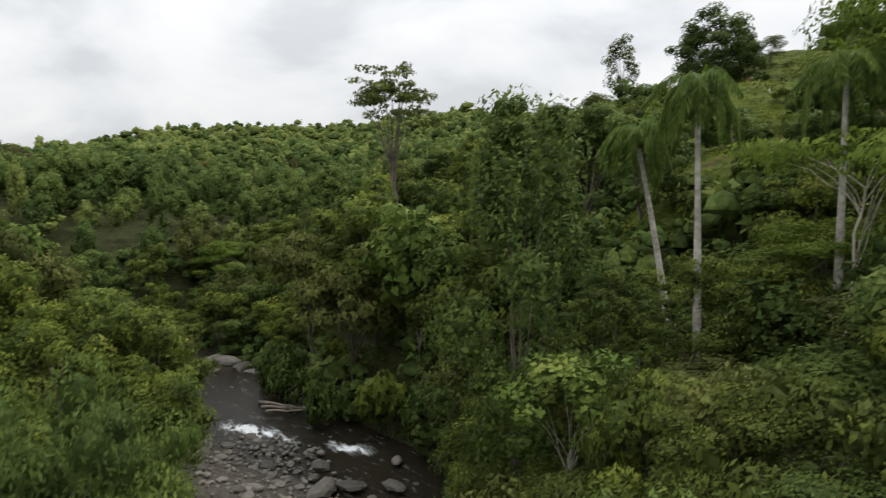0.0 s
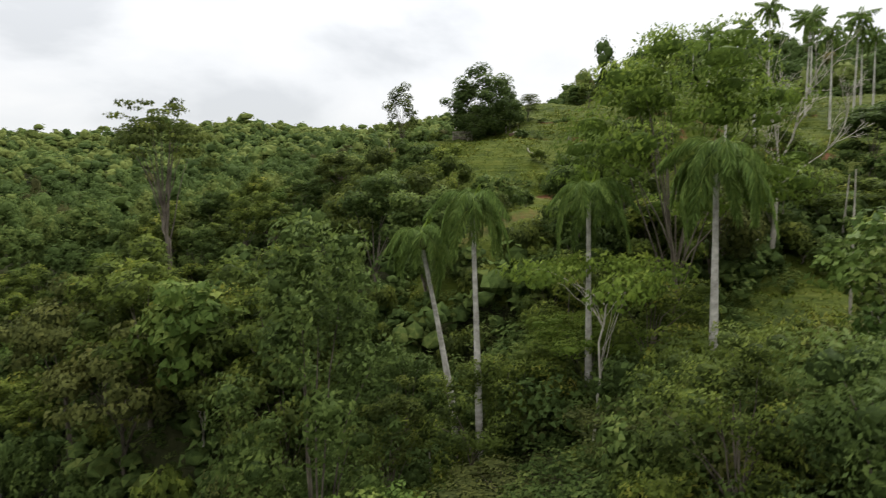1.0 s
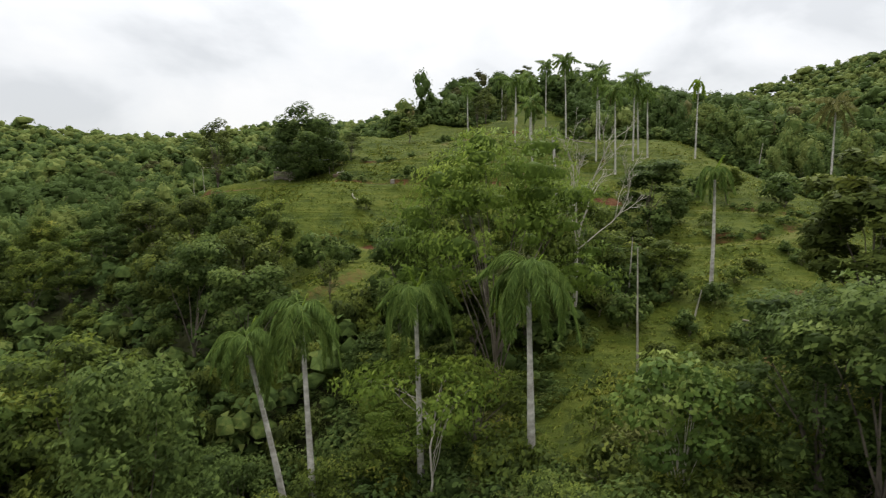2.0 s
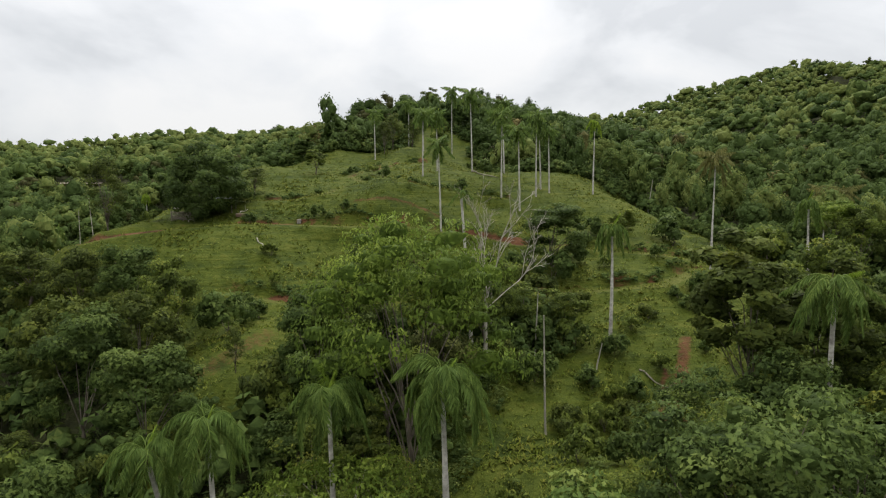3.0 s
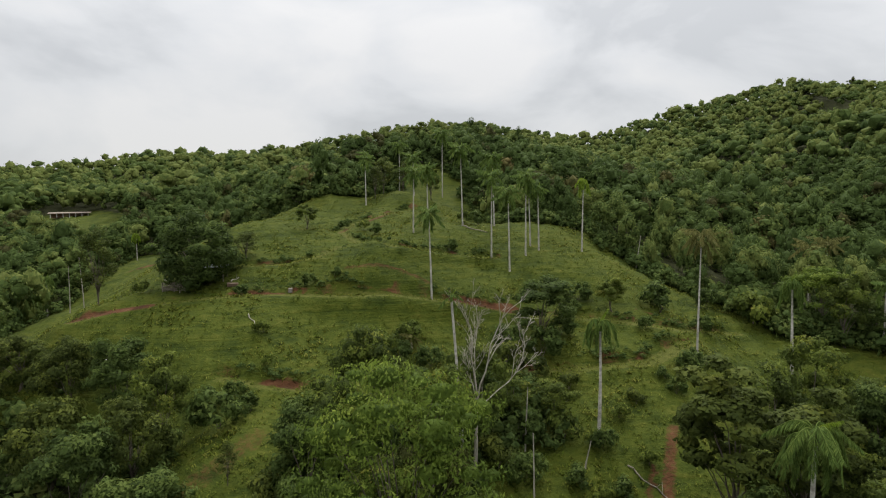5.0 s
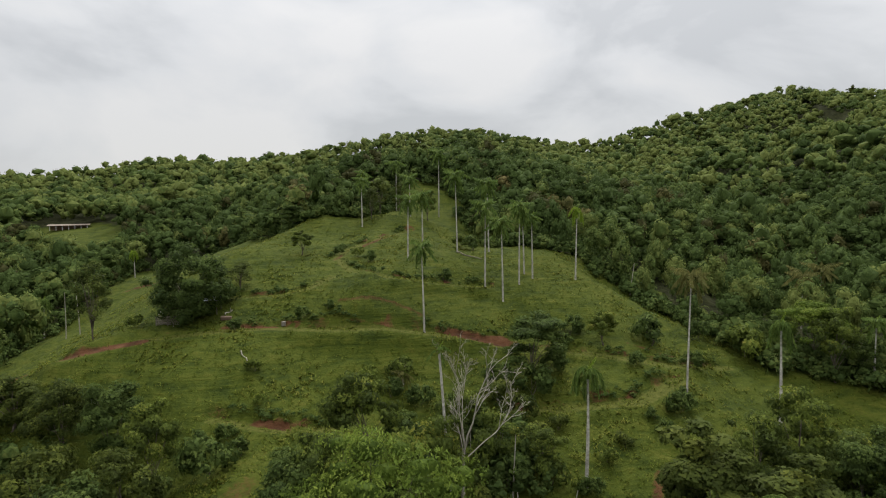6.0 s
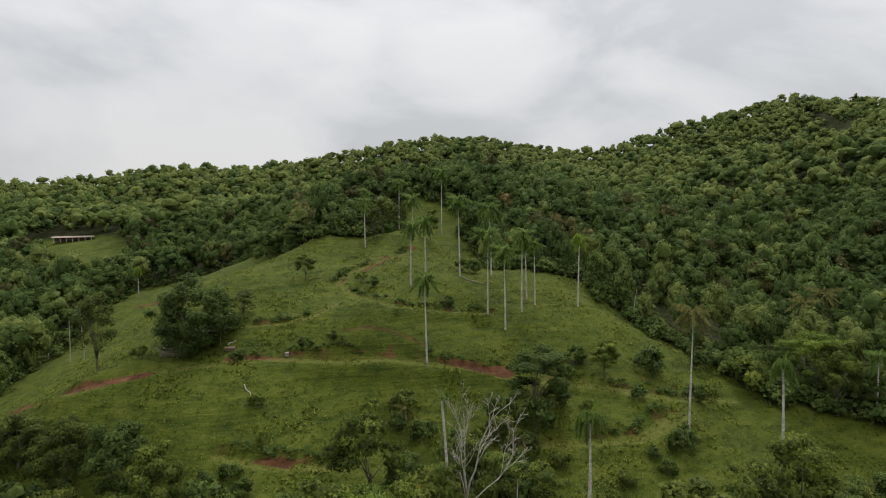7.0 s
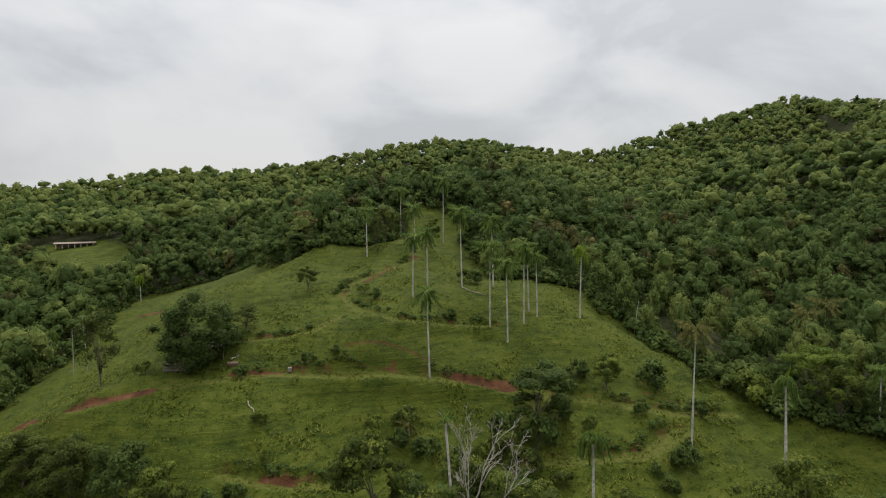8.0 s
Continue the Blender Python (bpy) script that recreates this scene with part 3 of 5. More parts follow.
def make_river():
    xs, ys = np.arange(-126, -20, 0.7), np.arange(-72, 36, 0.7)
    X, Y = np.meshgrid(xs, ys)
    d, _ = near_line(X, Y, RIVER)
    fall = 0.5 * ease(X, -62, -40)
    Z = RIVER_LEVEL + 0.25 - fall + 0.0 * X
    # the main drop and a smaller one below it
    rapid = np.maximum(1.3 * (1 - ease(np.hypot((X + 50.4) / 5.2, (Y - 24.1 - 0.35 * (X + 50.4)) / 1.25), 0.1, 1.2)), 1.0 * (1 - ease(np.hypot((X + 41.6) / 3.0, (Y - 28.4 - 0.4 * (X + 41.6)) / 1.2), 0.1, 1.2)))
    Z += 0.25 * rapid * np.sin(X * 1.9 + Y)
    nx, ny = len(xs), len(ys)
    i, j = np.meshgrid(np.arange(ny - 1), np.arange(nx - 1), indexing="ij")
    f = np.stack([i * nx + j, i * nx + j + 1, (i + 1) * nx + j + 1, (i + 1) * nx + j], -1).reshape(-1, 4)
    keep = (d.ravel()[f] < 11).all(1)
    used, f = np.unique(f[keep], return_inverse=True)
    me = mesh_of("water", np.stack([X, Y, Z], -1).reshape(-1, 3)[used], f.reshape(-1, 4), WATER, None, True)
    me.attributes.new("foam", "FLOAT", "POINT").data.foreach_set("value", rapid.ravel()[used].astype(np.float32))
    tagged(new("river_water", me), "dark river water with white rapids", "river", "", "structure")


make_river()


# ---- river stones ----
def stone_mesh(seed):
    rng = np.random.default_rng(seed)
    bm = bmesh.new()
    bmesh.ops.create_icosphere(bm, subdivisions=2, radius=0.5)
    k = rng.normal(size=(3, 3))
    for v in bm.verts:
        p = np.array(v.co)
        w = 1 + 0.22 * np.sin(p @ k[0] * 3 + 1) + 0.16 * np.sin(p @ k[1] * 5) + 0.07 * rng.normal()
        v.co = Vector(p * w * (1.15, 0.9, 0.62))
    me = bpy.data.meshes.new("stone")
    bm.to_mesh(me)
    bm.free()
    me.materials.append(STONE)
    return me


STONES = [stone_mesh(s) for s in range(5)]
rng = np.random.default_rng(11)
placed = 0
while placed < 290:
    x, y = rng.uniform(-57, -30), rng.uniform(9, 29)
    d = float(near_line(np.array(x), np.array(y), RIVER)[0])
    on_bar = math.hypot((x + 44) / 10, (y - 18.5) / 7)
    if not (on_bar < 1 or (1.5 < d < 6 and x > -50 and rng.random() < 0.25)):
        continue
    s = float(np.clip(rng.lognormal(-0.8, 0.45), 0.25, 1.4))
    ob = new("stone", STONES[placed % 5])
    ob.location = (x, y, max(float(land(x, y)), RIVER_LEVEL - 0.25) + 0.1 * s)
    ob.scale = (s, s * rng.uniform(0.8, 1.1), s * rng.uniform(0.7, 1.0))
    ob.rotation_euler = (0, 0, rng.uniform(0, 6.3))
    tagged(ob, "grey brown rounded river stone on the gravel bar", "stone", "stones on the river bar")
    placed += 1
bits = []
for k in range(900):
    x, y = rng.uniform(-57, -31), rng.uniform(9, 28)
    if math.hypot((x + 44) / 11.5, (y - 18.5) / 7.6) < 1:
        v, f = BALL[1]
        q = float(np.clip(rng.lognormal(-1.7, 0.4), 0.1, 0.4))
        bits.append((v * q * rng.uniform(0.7, 1.2, (len(v), 1)) * np.array([1.2, 0.9, 0.6]) + np.array([x, y, max(float(land(x, y)), RIVER_LEVEL - 0.1) + 0.3 * q]), f))
tagged(new("cobbles", mesh_of("cobbles", *joined(bits), STONE)), "small grey brown cobbles of the river bar", "cobbles", "", "stuff")
for x, y, s in ((-72, 31.5, 2.2), (-69, 32, 1.8), (-75, 31, 1.6), (-66, 32, 1.4), (-36.5, 22.5, 1.7), (-33, 26.5, 1.1), (-35.4, 24.2, 1.3), (-36.2, 29.2, 0.8), (-70.5, 28.6, 1.2)):
    ob = new("boulder", STONES[int(s * 7) % 5])
    ob.location, ob.scale, ob.rotation_euler = (x, y, max(float(land(x, y)), RIVER_LEVEL) + 0.15 * s), (s * 1.4, s, s * 0.8), (0, 0, s * 3)
    tagged(ob, "large grey boulder at the water's edge", "boulder", "boulders by the river")


# ---- kinds of trees ----
tree_kind("mango", 21, 5.9, 12.0, -1.2, 11000, 0.28, LEAF_DEEP, limbs=12, trunk_r=0.38, clumps=70, low=-1.1, flat=0.9, full=True)
tree_kind("dense", 22, 4.2, 11.6, 0.8, 5600, 0.27, LEAF_DEEP, limbs=8, clumps=36, low=-0.8, full=True)
tree_kind("bankside", 38, 4.0, 9.0, 1.4, 5200, 0.25, LEAF_DARK, limbs=11, clumps=34, low=-0.8, full=True)
tree_kind("fine_bank", 41, 4.0, 9.0, 1.2, 6200, 0.22, LEAF_DEEP, limbs=14, clumps=40, low=-0.8, full=True)
tree_kind("round", 23, 4.4, 9.0, 2.6, 5200, 0.28, LEAF, limbs=9, clumps=30, low=-0.75, full=True)
tree_kind("broad", 24, 5.2, 7.5, 3.8, 5400, 0.29, LEAF, limbs=10, clumps=32, flat=0.55, low=-0.6, full=True)
tree_kind("loose", 25, 4.0, 10.0, 1.8, 4400, 0.27, LEAF, limbs=11, clumps=26, low=-0.7, full=True)
tree_kind("airy", 26, 6.4, 11.0, 3.2, 12500, 0.2, LEAF_LIGHT, limbs=18, trunk_r=0.13, clumps=54, flat=0.42, long=2.2, low=-0.6, full=True)
tree_kind("olive_broad", 40, 5.2, 6.5, 3.5, 5600, 0.27, LEAF_DRY, limbs=10, clumps=32, flat=0.4, low=-0.4, full=True)
tree_kind("umbrella", 27, 4.4, 3.2, 6.5, 2600, 0.3, LEAF_LIGHT, bark=DEAD_WOOD, limbs=12, trunk_r=0.07, clumps=24, flat=0.35, low=-0.2)
tree_kind("pale", 28, 3.4, 8.5, 2.6, 2900, 0.36, LEAF_PALE, bark=DEAD_WOOD, limbs=14, trunk_r=0.1, clumps=28, long=1.5, low=-0.7)
tree_kind("layered", 29, 4.8, 9.5, 6.5, 3600, 0.24, LEAF_DARK, bark=BARK, limbs=16, trunk_r=0.24, clumps=80, flat=0.15, low=-0.25)
tree_kind("vines", 30, 3.9, 18.6, 0.6, 12500, 0.25, LEAF_DEEP, limbs=10, clumps=60, hang=0.35, low=-0.9, full=True)
tree_kind("brownish", 31, 4.6, 6.6, 1.8, 4600, 0.25, LEAF_DRY, limbs=9, clumps=28, low=-0.7, full=True)
tree_kind("wispy", 32, 2.3, 8.4, 1.4, 3000, 0.17, LEAF_DARK, limbs=24, trunk_r=0.09, clumps=46, flat=0.9, low=-0.7)
tree_kind("bush", 33, 1.7, 2.3, 0.1, 1000, 0.22, LEAF_DEEP, limbs=5, trunk_r=0.05, clumps=16, full=True)
tree_kind("light_bush", 34, 1.6, 2.0, 0.1, 950, 0.24, LEAF, limbs=5, trunk_r=0.05, clumps=14, full=True)
tree_kind("dark_bush", 39, 1.6, 2.1, 0.1, 1000, 0.22, LEAF_DARK, limbs=5, trunk_r=0.05, clumps=14, full=True)
tree_kind("round_bush", 37, 1.7, 2.4, 0.1, 950, 0.26, LEAF_DRY, limbs=6, trunk_r=0.05, clumps=15)
tree_kind("weed", 35, 0.8, 1.0, 0.05, 400, 0.18, LEAF, limbs=3, trunk_r=0.02, clumps=7)
tree_kind("slim", 36, 2.4, 10.0, 4.2, 3800, 0.26, LEAF_DARK, limbs=12, trunk_r=0.13, clumps=32, low=-0.8, full=True)


# ---- palms ----
def frond_mesh(seed, length, rise, fall, pairs, leaflet, mat, width=0.05, tone0=0.4, bow=0.56):
    """One arching frond along +x from the origin, with its hanging leaflets."""
    rng = np.random.default_rng(seed)
    n = 24
    e = np.radians(rise + (fall - rise) * ease(np.linspace(0, 1, n), -0.05, bow))
    p = np.cumsum(np.stack([np.cos(e), 0.05 * np.sin(np.linspace(0, 3, n) + seed), np.sin(e)], -1) * length / n, axis=0)
    rv, rf = tube(p, np.linspace(0.045, 0.008, n), 4)
    s = np.repeat(np.linspace(0.16, 1.0, pairs), 2)
    side = np.tile([1.0, -1.0], pairs)
    at = np.stack([np.interp(s, np.linspace(0, 1, n), p[:, k]) for k in range(3)], -1)
    dirn = np.stack([np.interp(s, np.linspace(0, 1, n), np.gradient(p[:, k])) for k in range(3)], -1)
    dirn = unit(dirn)
    L = leaflet * (0.45 + 0.75 * np.sin(np.pi * np.clip(s * 0.9 + 0.08, 0, 1))) * rng.uniform(0.65, 1.25, len(s))
    along = dirn * 0.55 + np.stack([0 * s, side, 0 * s], -1) * rng.uniform(0.45, 0.95, len(s))[:, None] + np.array([0, 0, -1]) * rng.uniform(0.5, 1.3, len(s))[:, None]
    along = unit(along)
    out = np.cross(along, np.cross(np.array([0, 0, 1.0]), along)) + rng.normal(size=(len(s), 3)) * 0.25
    mid_ = at + along * (L * 0.5)[:, None]
    v, f = blades(mid_, along, out, L, np.full(len(s), width * 2), 0.18)
    tone = np.concatenate([np.full(len(rf), tone0 + 0.2), tone0 + 0.14 * rng.normal(size=len(f))])
    return mesh_of("frond", *joined([(rv, rf), (v, f)]), mat, np.clip(tone, 0, 1.2))


DROOP = ((87, 70), (78, -78), (64, -86), (40, -88))
STAR = ((87, 70), (76, 5), (52, -35), (22, -60))


def frond_set(seed, length, pairs, leaflet, width, mat, lows, arch=DROOP, bow=0.56):
    return [frond_mesh(seed + k, length * (0.85 if k == 0 else 1), rise, fall, pairs, leaflet, FROND_YOUNG if (k == 0 and mat is FROND) else mat, width, bow=bow)
            for k, (rise, fall) in enumerate((*arch, lows))]


NEAR_FRONDS = frond_set(100, 5.6, 92, 1.0, 0.042, FROND, (8, -88), ((86, 60), (78, -50), (62, -76), (40, -86)), 0.72)
FAR_FRONDS = frond_set(120, 2.6, 16, 0.7, 0.1, FROND, (-15, -80), STAR)
BIG_FAR_FRONDS = frond_set(140, 3.5, 20, 0.75, 0.085, FROND, (-18, -85))
DRY_FRONDS = frond_set(160, 3.3, 20, 0.7, 0.08, FROND_DRY, (-15, -80), STAR)
ARCH_FRONDS = frond_set(200, 4.6, 70, 0.8, 0.045, FROND, (12, -78), ((80, 20), (68, -35), (50, -62), (30, -76)))
BRIGHT_FRONDS = frond_set(180, 2.8, 16, 0.7, 0.1, FROND_YOUNG, (-25, -85))


def palm(x, y, heart, fronds, count=16, lean=(0.0, 0.0), trunk_r=0.19, boots=False, young=1, seed=0, label="", group="palms on the hill", bend=0.0, size=1.0, foot=None):
    """A palm: pale trunk from the ground to the heart's height above the datum, and a rosette of fronds."""
    rng = np.random.default_rng(500 + seed)
    z = float(land(x, y)) if foot is None else foot
    h = heart - z
    ob = thing("palm_tree", (x, y, z), label or "tall palm with a smooth pale grey trunk and drooping green fronds", "palm tree", group)
    t = np.linspace(0, 1, 12)[:, None]
    p = np.concatenate([lean[0] * t ** 1.3 + bend * np.sin(t * np.pi), lean[1] * t ** 1.3, -0.5 + (h + 0.5) * t], 1)
    swell = trunk_r * (1.25 - 0.45 * t[:, 0] + 0.12 * np.sin(t[:, 0] * 6.0))
    swell[0] *= 1.35
    part("trunk", mesh_of("trunk", *tube(p, swell, 9), PALM_BARK, None, True), ob, "pale grey ringed trunk")
    top = Vector((lean[0], lean[1], h))
    c = np.array(top) + np.array([0, 0, 1]) * np.linspace(-0.35, 0.75, 6)[:, None] * size
    if boots:
        part("boots", mesh_of("boots", *tube(c, np.array([0.2, 0.36, 0.42, 0.38, 0.26, 0.08]), 9), FRUIT, None, True), ob, "dark brown old leaf bases")
    else:
        part("crownshaft", mesh_of("crownshaft", *tube(c, size * np.array([0.16, 0.2, 0.19, 0.16, 0.12, 0.05]), 8), FROND, np.full(40, 0.55), True), ob, "smooth green crownshaft")
    for k in range(count):
        kind = 0 if k < young else 1 + min(3, int((k - young) / max(1, count - young) * 3.996))
        fr = new("frond", fronds[kind])
        fr.parent = ob
        fr.location = top + Vector((0, 0, (0.55 - 0.11 * kind) * size))
        s = size * rng.uniform(0.72, 1.14) * (0.55 if kind == 0 else 1.0)
        fr.scale = (s, s, s)
        fr.rotation_euler = (rng.normal() * 0.12, rng.normal() * 0.12, k * 2.39996 + rng.normal() * 0.2)
    return ob


# the four big palms in front of the spur
palm(-15.2, 33.2, 15.9, NEAR_FRONDS, 27, (-2.4, -0.4), 0.18, True, 1, seed=1, label="leaning palm with pale trunk and hanging feather fronds", group="palms above the river", size=0.64)
palm(-13.1, 31.2, 18.0, NEAR_FRONDS, 27, (-0.5, 0.2), 0.18, True, 1, seed=2, label="straight palm with brown leaf bases under hanging fronds", group="palms above the river", size=0.67)
palm(-7.6, 34.4, 18.6, NEAR_FRONDS, 24, (-0.2, 0.1), 0.17, False, 2, seed=3, label="palm with pale trunk and upright young spear", group="palms above the river", size=0.67)
palm(-1.0, 32.0, 20.2, NEAR_FRONDS, 30, (-0.2, 0.1), 0.18, False, 1, seed=4, label="large palm with a dense crown of hanging fronds", group="palms above the river", size=0.76)
palm(23.4, 38.6, 24.0, ARCH_FRONDS, 26, (0.2, 0.0), 0.19, True, 1, seed=5, label="palm with dark fronds and one bright young frond", group="palms above the river", size=0.85)

# palms on the spur: foot x, y, height of the heart, fronds, seed
for x, y, heart, fr, count, s in (
        (-1.9, 93.9, 37.6, FAR_FRONDS, 14, 1.0), (11.8, 106.8, 41.0, FAR_FRONDS, 14, 1.0), (15.3, 111.4, 43.6, FAR_FRONDS, 15, 1.0), (18.3, 114.8, 41.6, FAR_FRONDS, 12, 0.8),
        (16.9, 116.2, 42.2, FAR_FRONDS, 12, 0.8), (26.5, 114.8, 43.0, BRIGHT_FRONDS, 11, 0.75), (8.9, 110.3, 43.8, FAR_FRONDS, 14, 1.0), (4.3, 126.2, 50.2, FAR_FRONDS, 15, 1.1),
        (-2.9, 126.5, 46.0, FAR_FRONDS, 15, 1.0), (-5.6, 118.1, 45.0, FAR_FRONDS, 13, 1.0), (11.0, 127.5, 48.2, FAR_FRONDS, 14, 1.1), (-19.0, 154.0, 50.4, FAR_FRONDS, 13, 1.0),
        (-12.0, 178.0, 56.4, FAR_FRONDS, 12, 1.0), (0.5, 175.0, 58.8, FAR_FRONDS, 15, 1.2), (-7.0, 160.0, 51.0, FAR_FRONDS, 14, 1.1), (-94.8, 188.5, 30.6, BRIGHT_FRONDS, 13, 0.9),
        (65.4, 88.7, 26.0, FAR_FRONDS, 11, 0.9), (-22.0, 180.0, 53.5, FAR_FRONDS, 12, 1.0), (72.0, 118.0, 29.0, DRY_FRONDS, 14, 1.0),
        (82.0, 128.0, 29.0, DRY_FRONDS, 15, 1.1), (-92.0, 140.0, 23.0, BIG_FAR_FRONDS, 13, 0.8)):
    palm(x, y, heart, fr, count + 4, (0.3 * math.sin(x), 0.2), 0.12, False, 1, seed=int(abs(x * 7 + y)), size=s * 1.22)
palm(16.3, 64.0, 26.2, BIG_FAR_FRONDS, 15, (0.1, 0.0), 0.16, False, 1, seed=31, bend=0.12, label="palm with a white trunk on the grassy slope", size=1.0)
palm(33.8, 80.1, 34.2, DRY_FRONDS, 20, (0.3, 0.0), 0.11, False, 1, seed=32, label="tall palm with yellowing drooping fronds", size=1.05)
palm(44.7, 76.8, 28.4, BIG_FAR_FRONDS, 16, (-0.3, 0.0), 0.16, False, 1, seed=33, label="palm with a white trunk and shaggy hanging crown", size=1.0)
palm(-4.8, 84.0, 20.6, DRY_FRONDS, 14, (0.1, 0.0), 0.16, False, 1, seed=35, label="young palm with yellowish arching fronds among shrubs", size=0.8)
palm(1.5, 59.3, 30.2, FAR_FRONDS, 6, (-1.0, 0.0), 0.16, False, 1, seed=34, label="palm with a bare white trunk and a small broken crown", size=0.7)


# ---- dead trees and snags ----
def twig_tree(rng, start, way, length, radius, level, pieces):
    """A bare branch that bends upward and forks on into finer ones."""
    n = 7 if level < 2 else 4
    p, d = [np.asarray(start, float)], unit(np.asarray(way, float))
    for k in range(n):
        d = unit(d + rng.normal(size=3) * 0.13 + np.array([0, 0, 0.07 if level else 0.03]))
        p.append(p[-1] + d * length / n)
    p = np.array(p)
    u = np.linspace(0, 1, n + 1)
    pieces.append(tube(p, radius * (1 - 0.72 * u) + 0.006, 6 if level == 0 else 4 if level == 1 else 3))
    if level == 3:
        return
    for k in range((7, 5, 4)[level]):
        f = 0.3 + 0.7 * (k + rng.uniform(0.2, 1.0)) / (7, 5, 4)[level]
        i = min(n - 1, int(f * n))
        here = p[i] + (p[i + 1] - p[i]) * (f * n - i if i < n - 1 else rng.uniform(0, 1))
        out = rng.normal(size=3) * np.array([1, 1, 0.6])
        twig_tree(rng, here, unit(p[i + 1] - p[i]) + unit(out) * rng.uniform(0.65, 1.15), length * rng.uniform(0.26, 0.42) * (1.2 - 0.4 * f), radius * (1 - 0.72 * f) * 0.55 + 0.006, level + 1, pieces)


def dead_tree(x, y, top, seed, label):
    rng = np.random.default_rng(seed)
    z = float(land(x, y))
    h = top - z
    ob = thing("dead_tree", (x, y, z), label, "dead tree")
    t = np.linspace(0, 1, 10)[:, None]
    fork = np.array([0.55, 0.0, 0.43 * h])
    p = np.array([0, 0, -0.4]) + (fork + np.array([0, 0, 0.4])) * t
    p[:, 0] += 0.12 * np.sin(t[:, 0] * 5)
    part("trunk", mesh_of("trunk", *tube(p, 0.24 - 0.07 * t[:, 0], 10), DEAD_WOOD, None, True), ob, "pale bare trunk")
    # the main limbs: where they leave the trunk, where they end, as shares of the height
    for low, ex, ey, ez, r in ((1.0, 0.0, 0.02, 0.92, 0.062), (1.0, 0.17, -0.03, 0.93, 0.09), (0.86, 0.36, 0.02, 0.74, 0.062), (0.8, -0.08, 0.06, 0.66, 0.06), (1.0, 0.06, 0.12, 0.84, 0.045)):
        start = np.array([fork[0] * low, 0, fork[2] * low])
        end = np.array([ex, ey, ez]) * h
        pieces = []
        twig_tree(rng, start, end - start, float(np.linalg.norm(end - start)) * 1.03, r, 0, pieces)
        part("limb", mesh_of("limb", *joined(pieces), DEAD_WOOD, None, True), ob)
    return ob


dead_tree(2.4, 58.8, 31.2, 5, "bleached leafless tree with many forked branches")
for x, y, h, lx, name in ((38.0, 118.2, 6.5, 0.8, "pale leaning snag at the forest edge"), (13.9, 60.2, 3.0, 0.6, "short crooked dead stem in the grass"),
                          (41.5, 119.5, 4.5, -0.7, "thin pale broken stem"), (8.2, 63.0, 7.0, 0.3, "thin pale pole stem among shrubs"),
                          (-75.0, 121.0, 9.5, 0.3, "pale bare palm stem in the valley woods"), (-71.5, 120.0, 11.0, -0.4, "pale bare palm stem in the valley woods"), (3.6, 64.5, 6.0, 0.2, "thin white stem beside the dead tree"),
                          (31.0, 52.5, 8.0, 0.5, "thin pale stem leaning at the track"), (7.2, 49.8, 10.2, -0.2, "tall thin bare sapling on the grassy slope"), (36.5, 43.0, 7.0, -1.6, "thin pale stem leaning in the scrub"), (-16.0, 30.5, 3.6, 0.0, "broken brown stump under the palms")):
    rng = np.random.default_rng(int(h * 10))
    z = float(land(x, y))
    ob = thing("snag", (x, y, z), name, "dead stem")
    t = np.linspace(0, 1, 8)[:, None]
    p = np.concatenate([lx * t, 0.1 * np.sin(t * 5), -0.3 + (h + 0.3) * t], 1)
    part("trunk", mesh_of("trunk", *tube(p, 0.11 - 0.07 * t[:, 0], 7), DEAD_WOOD, None, True), ob)


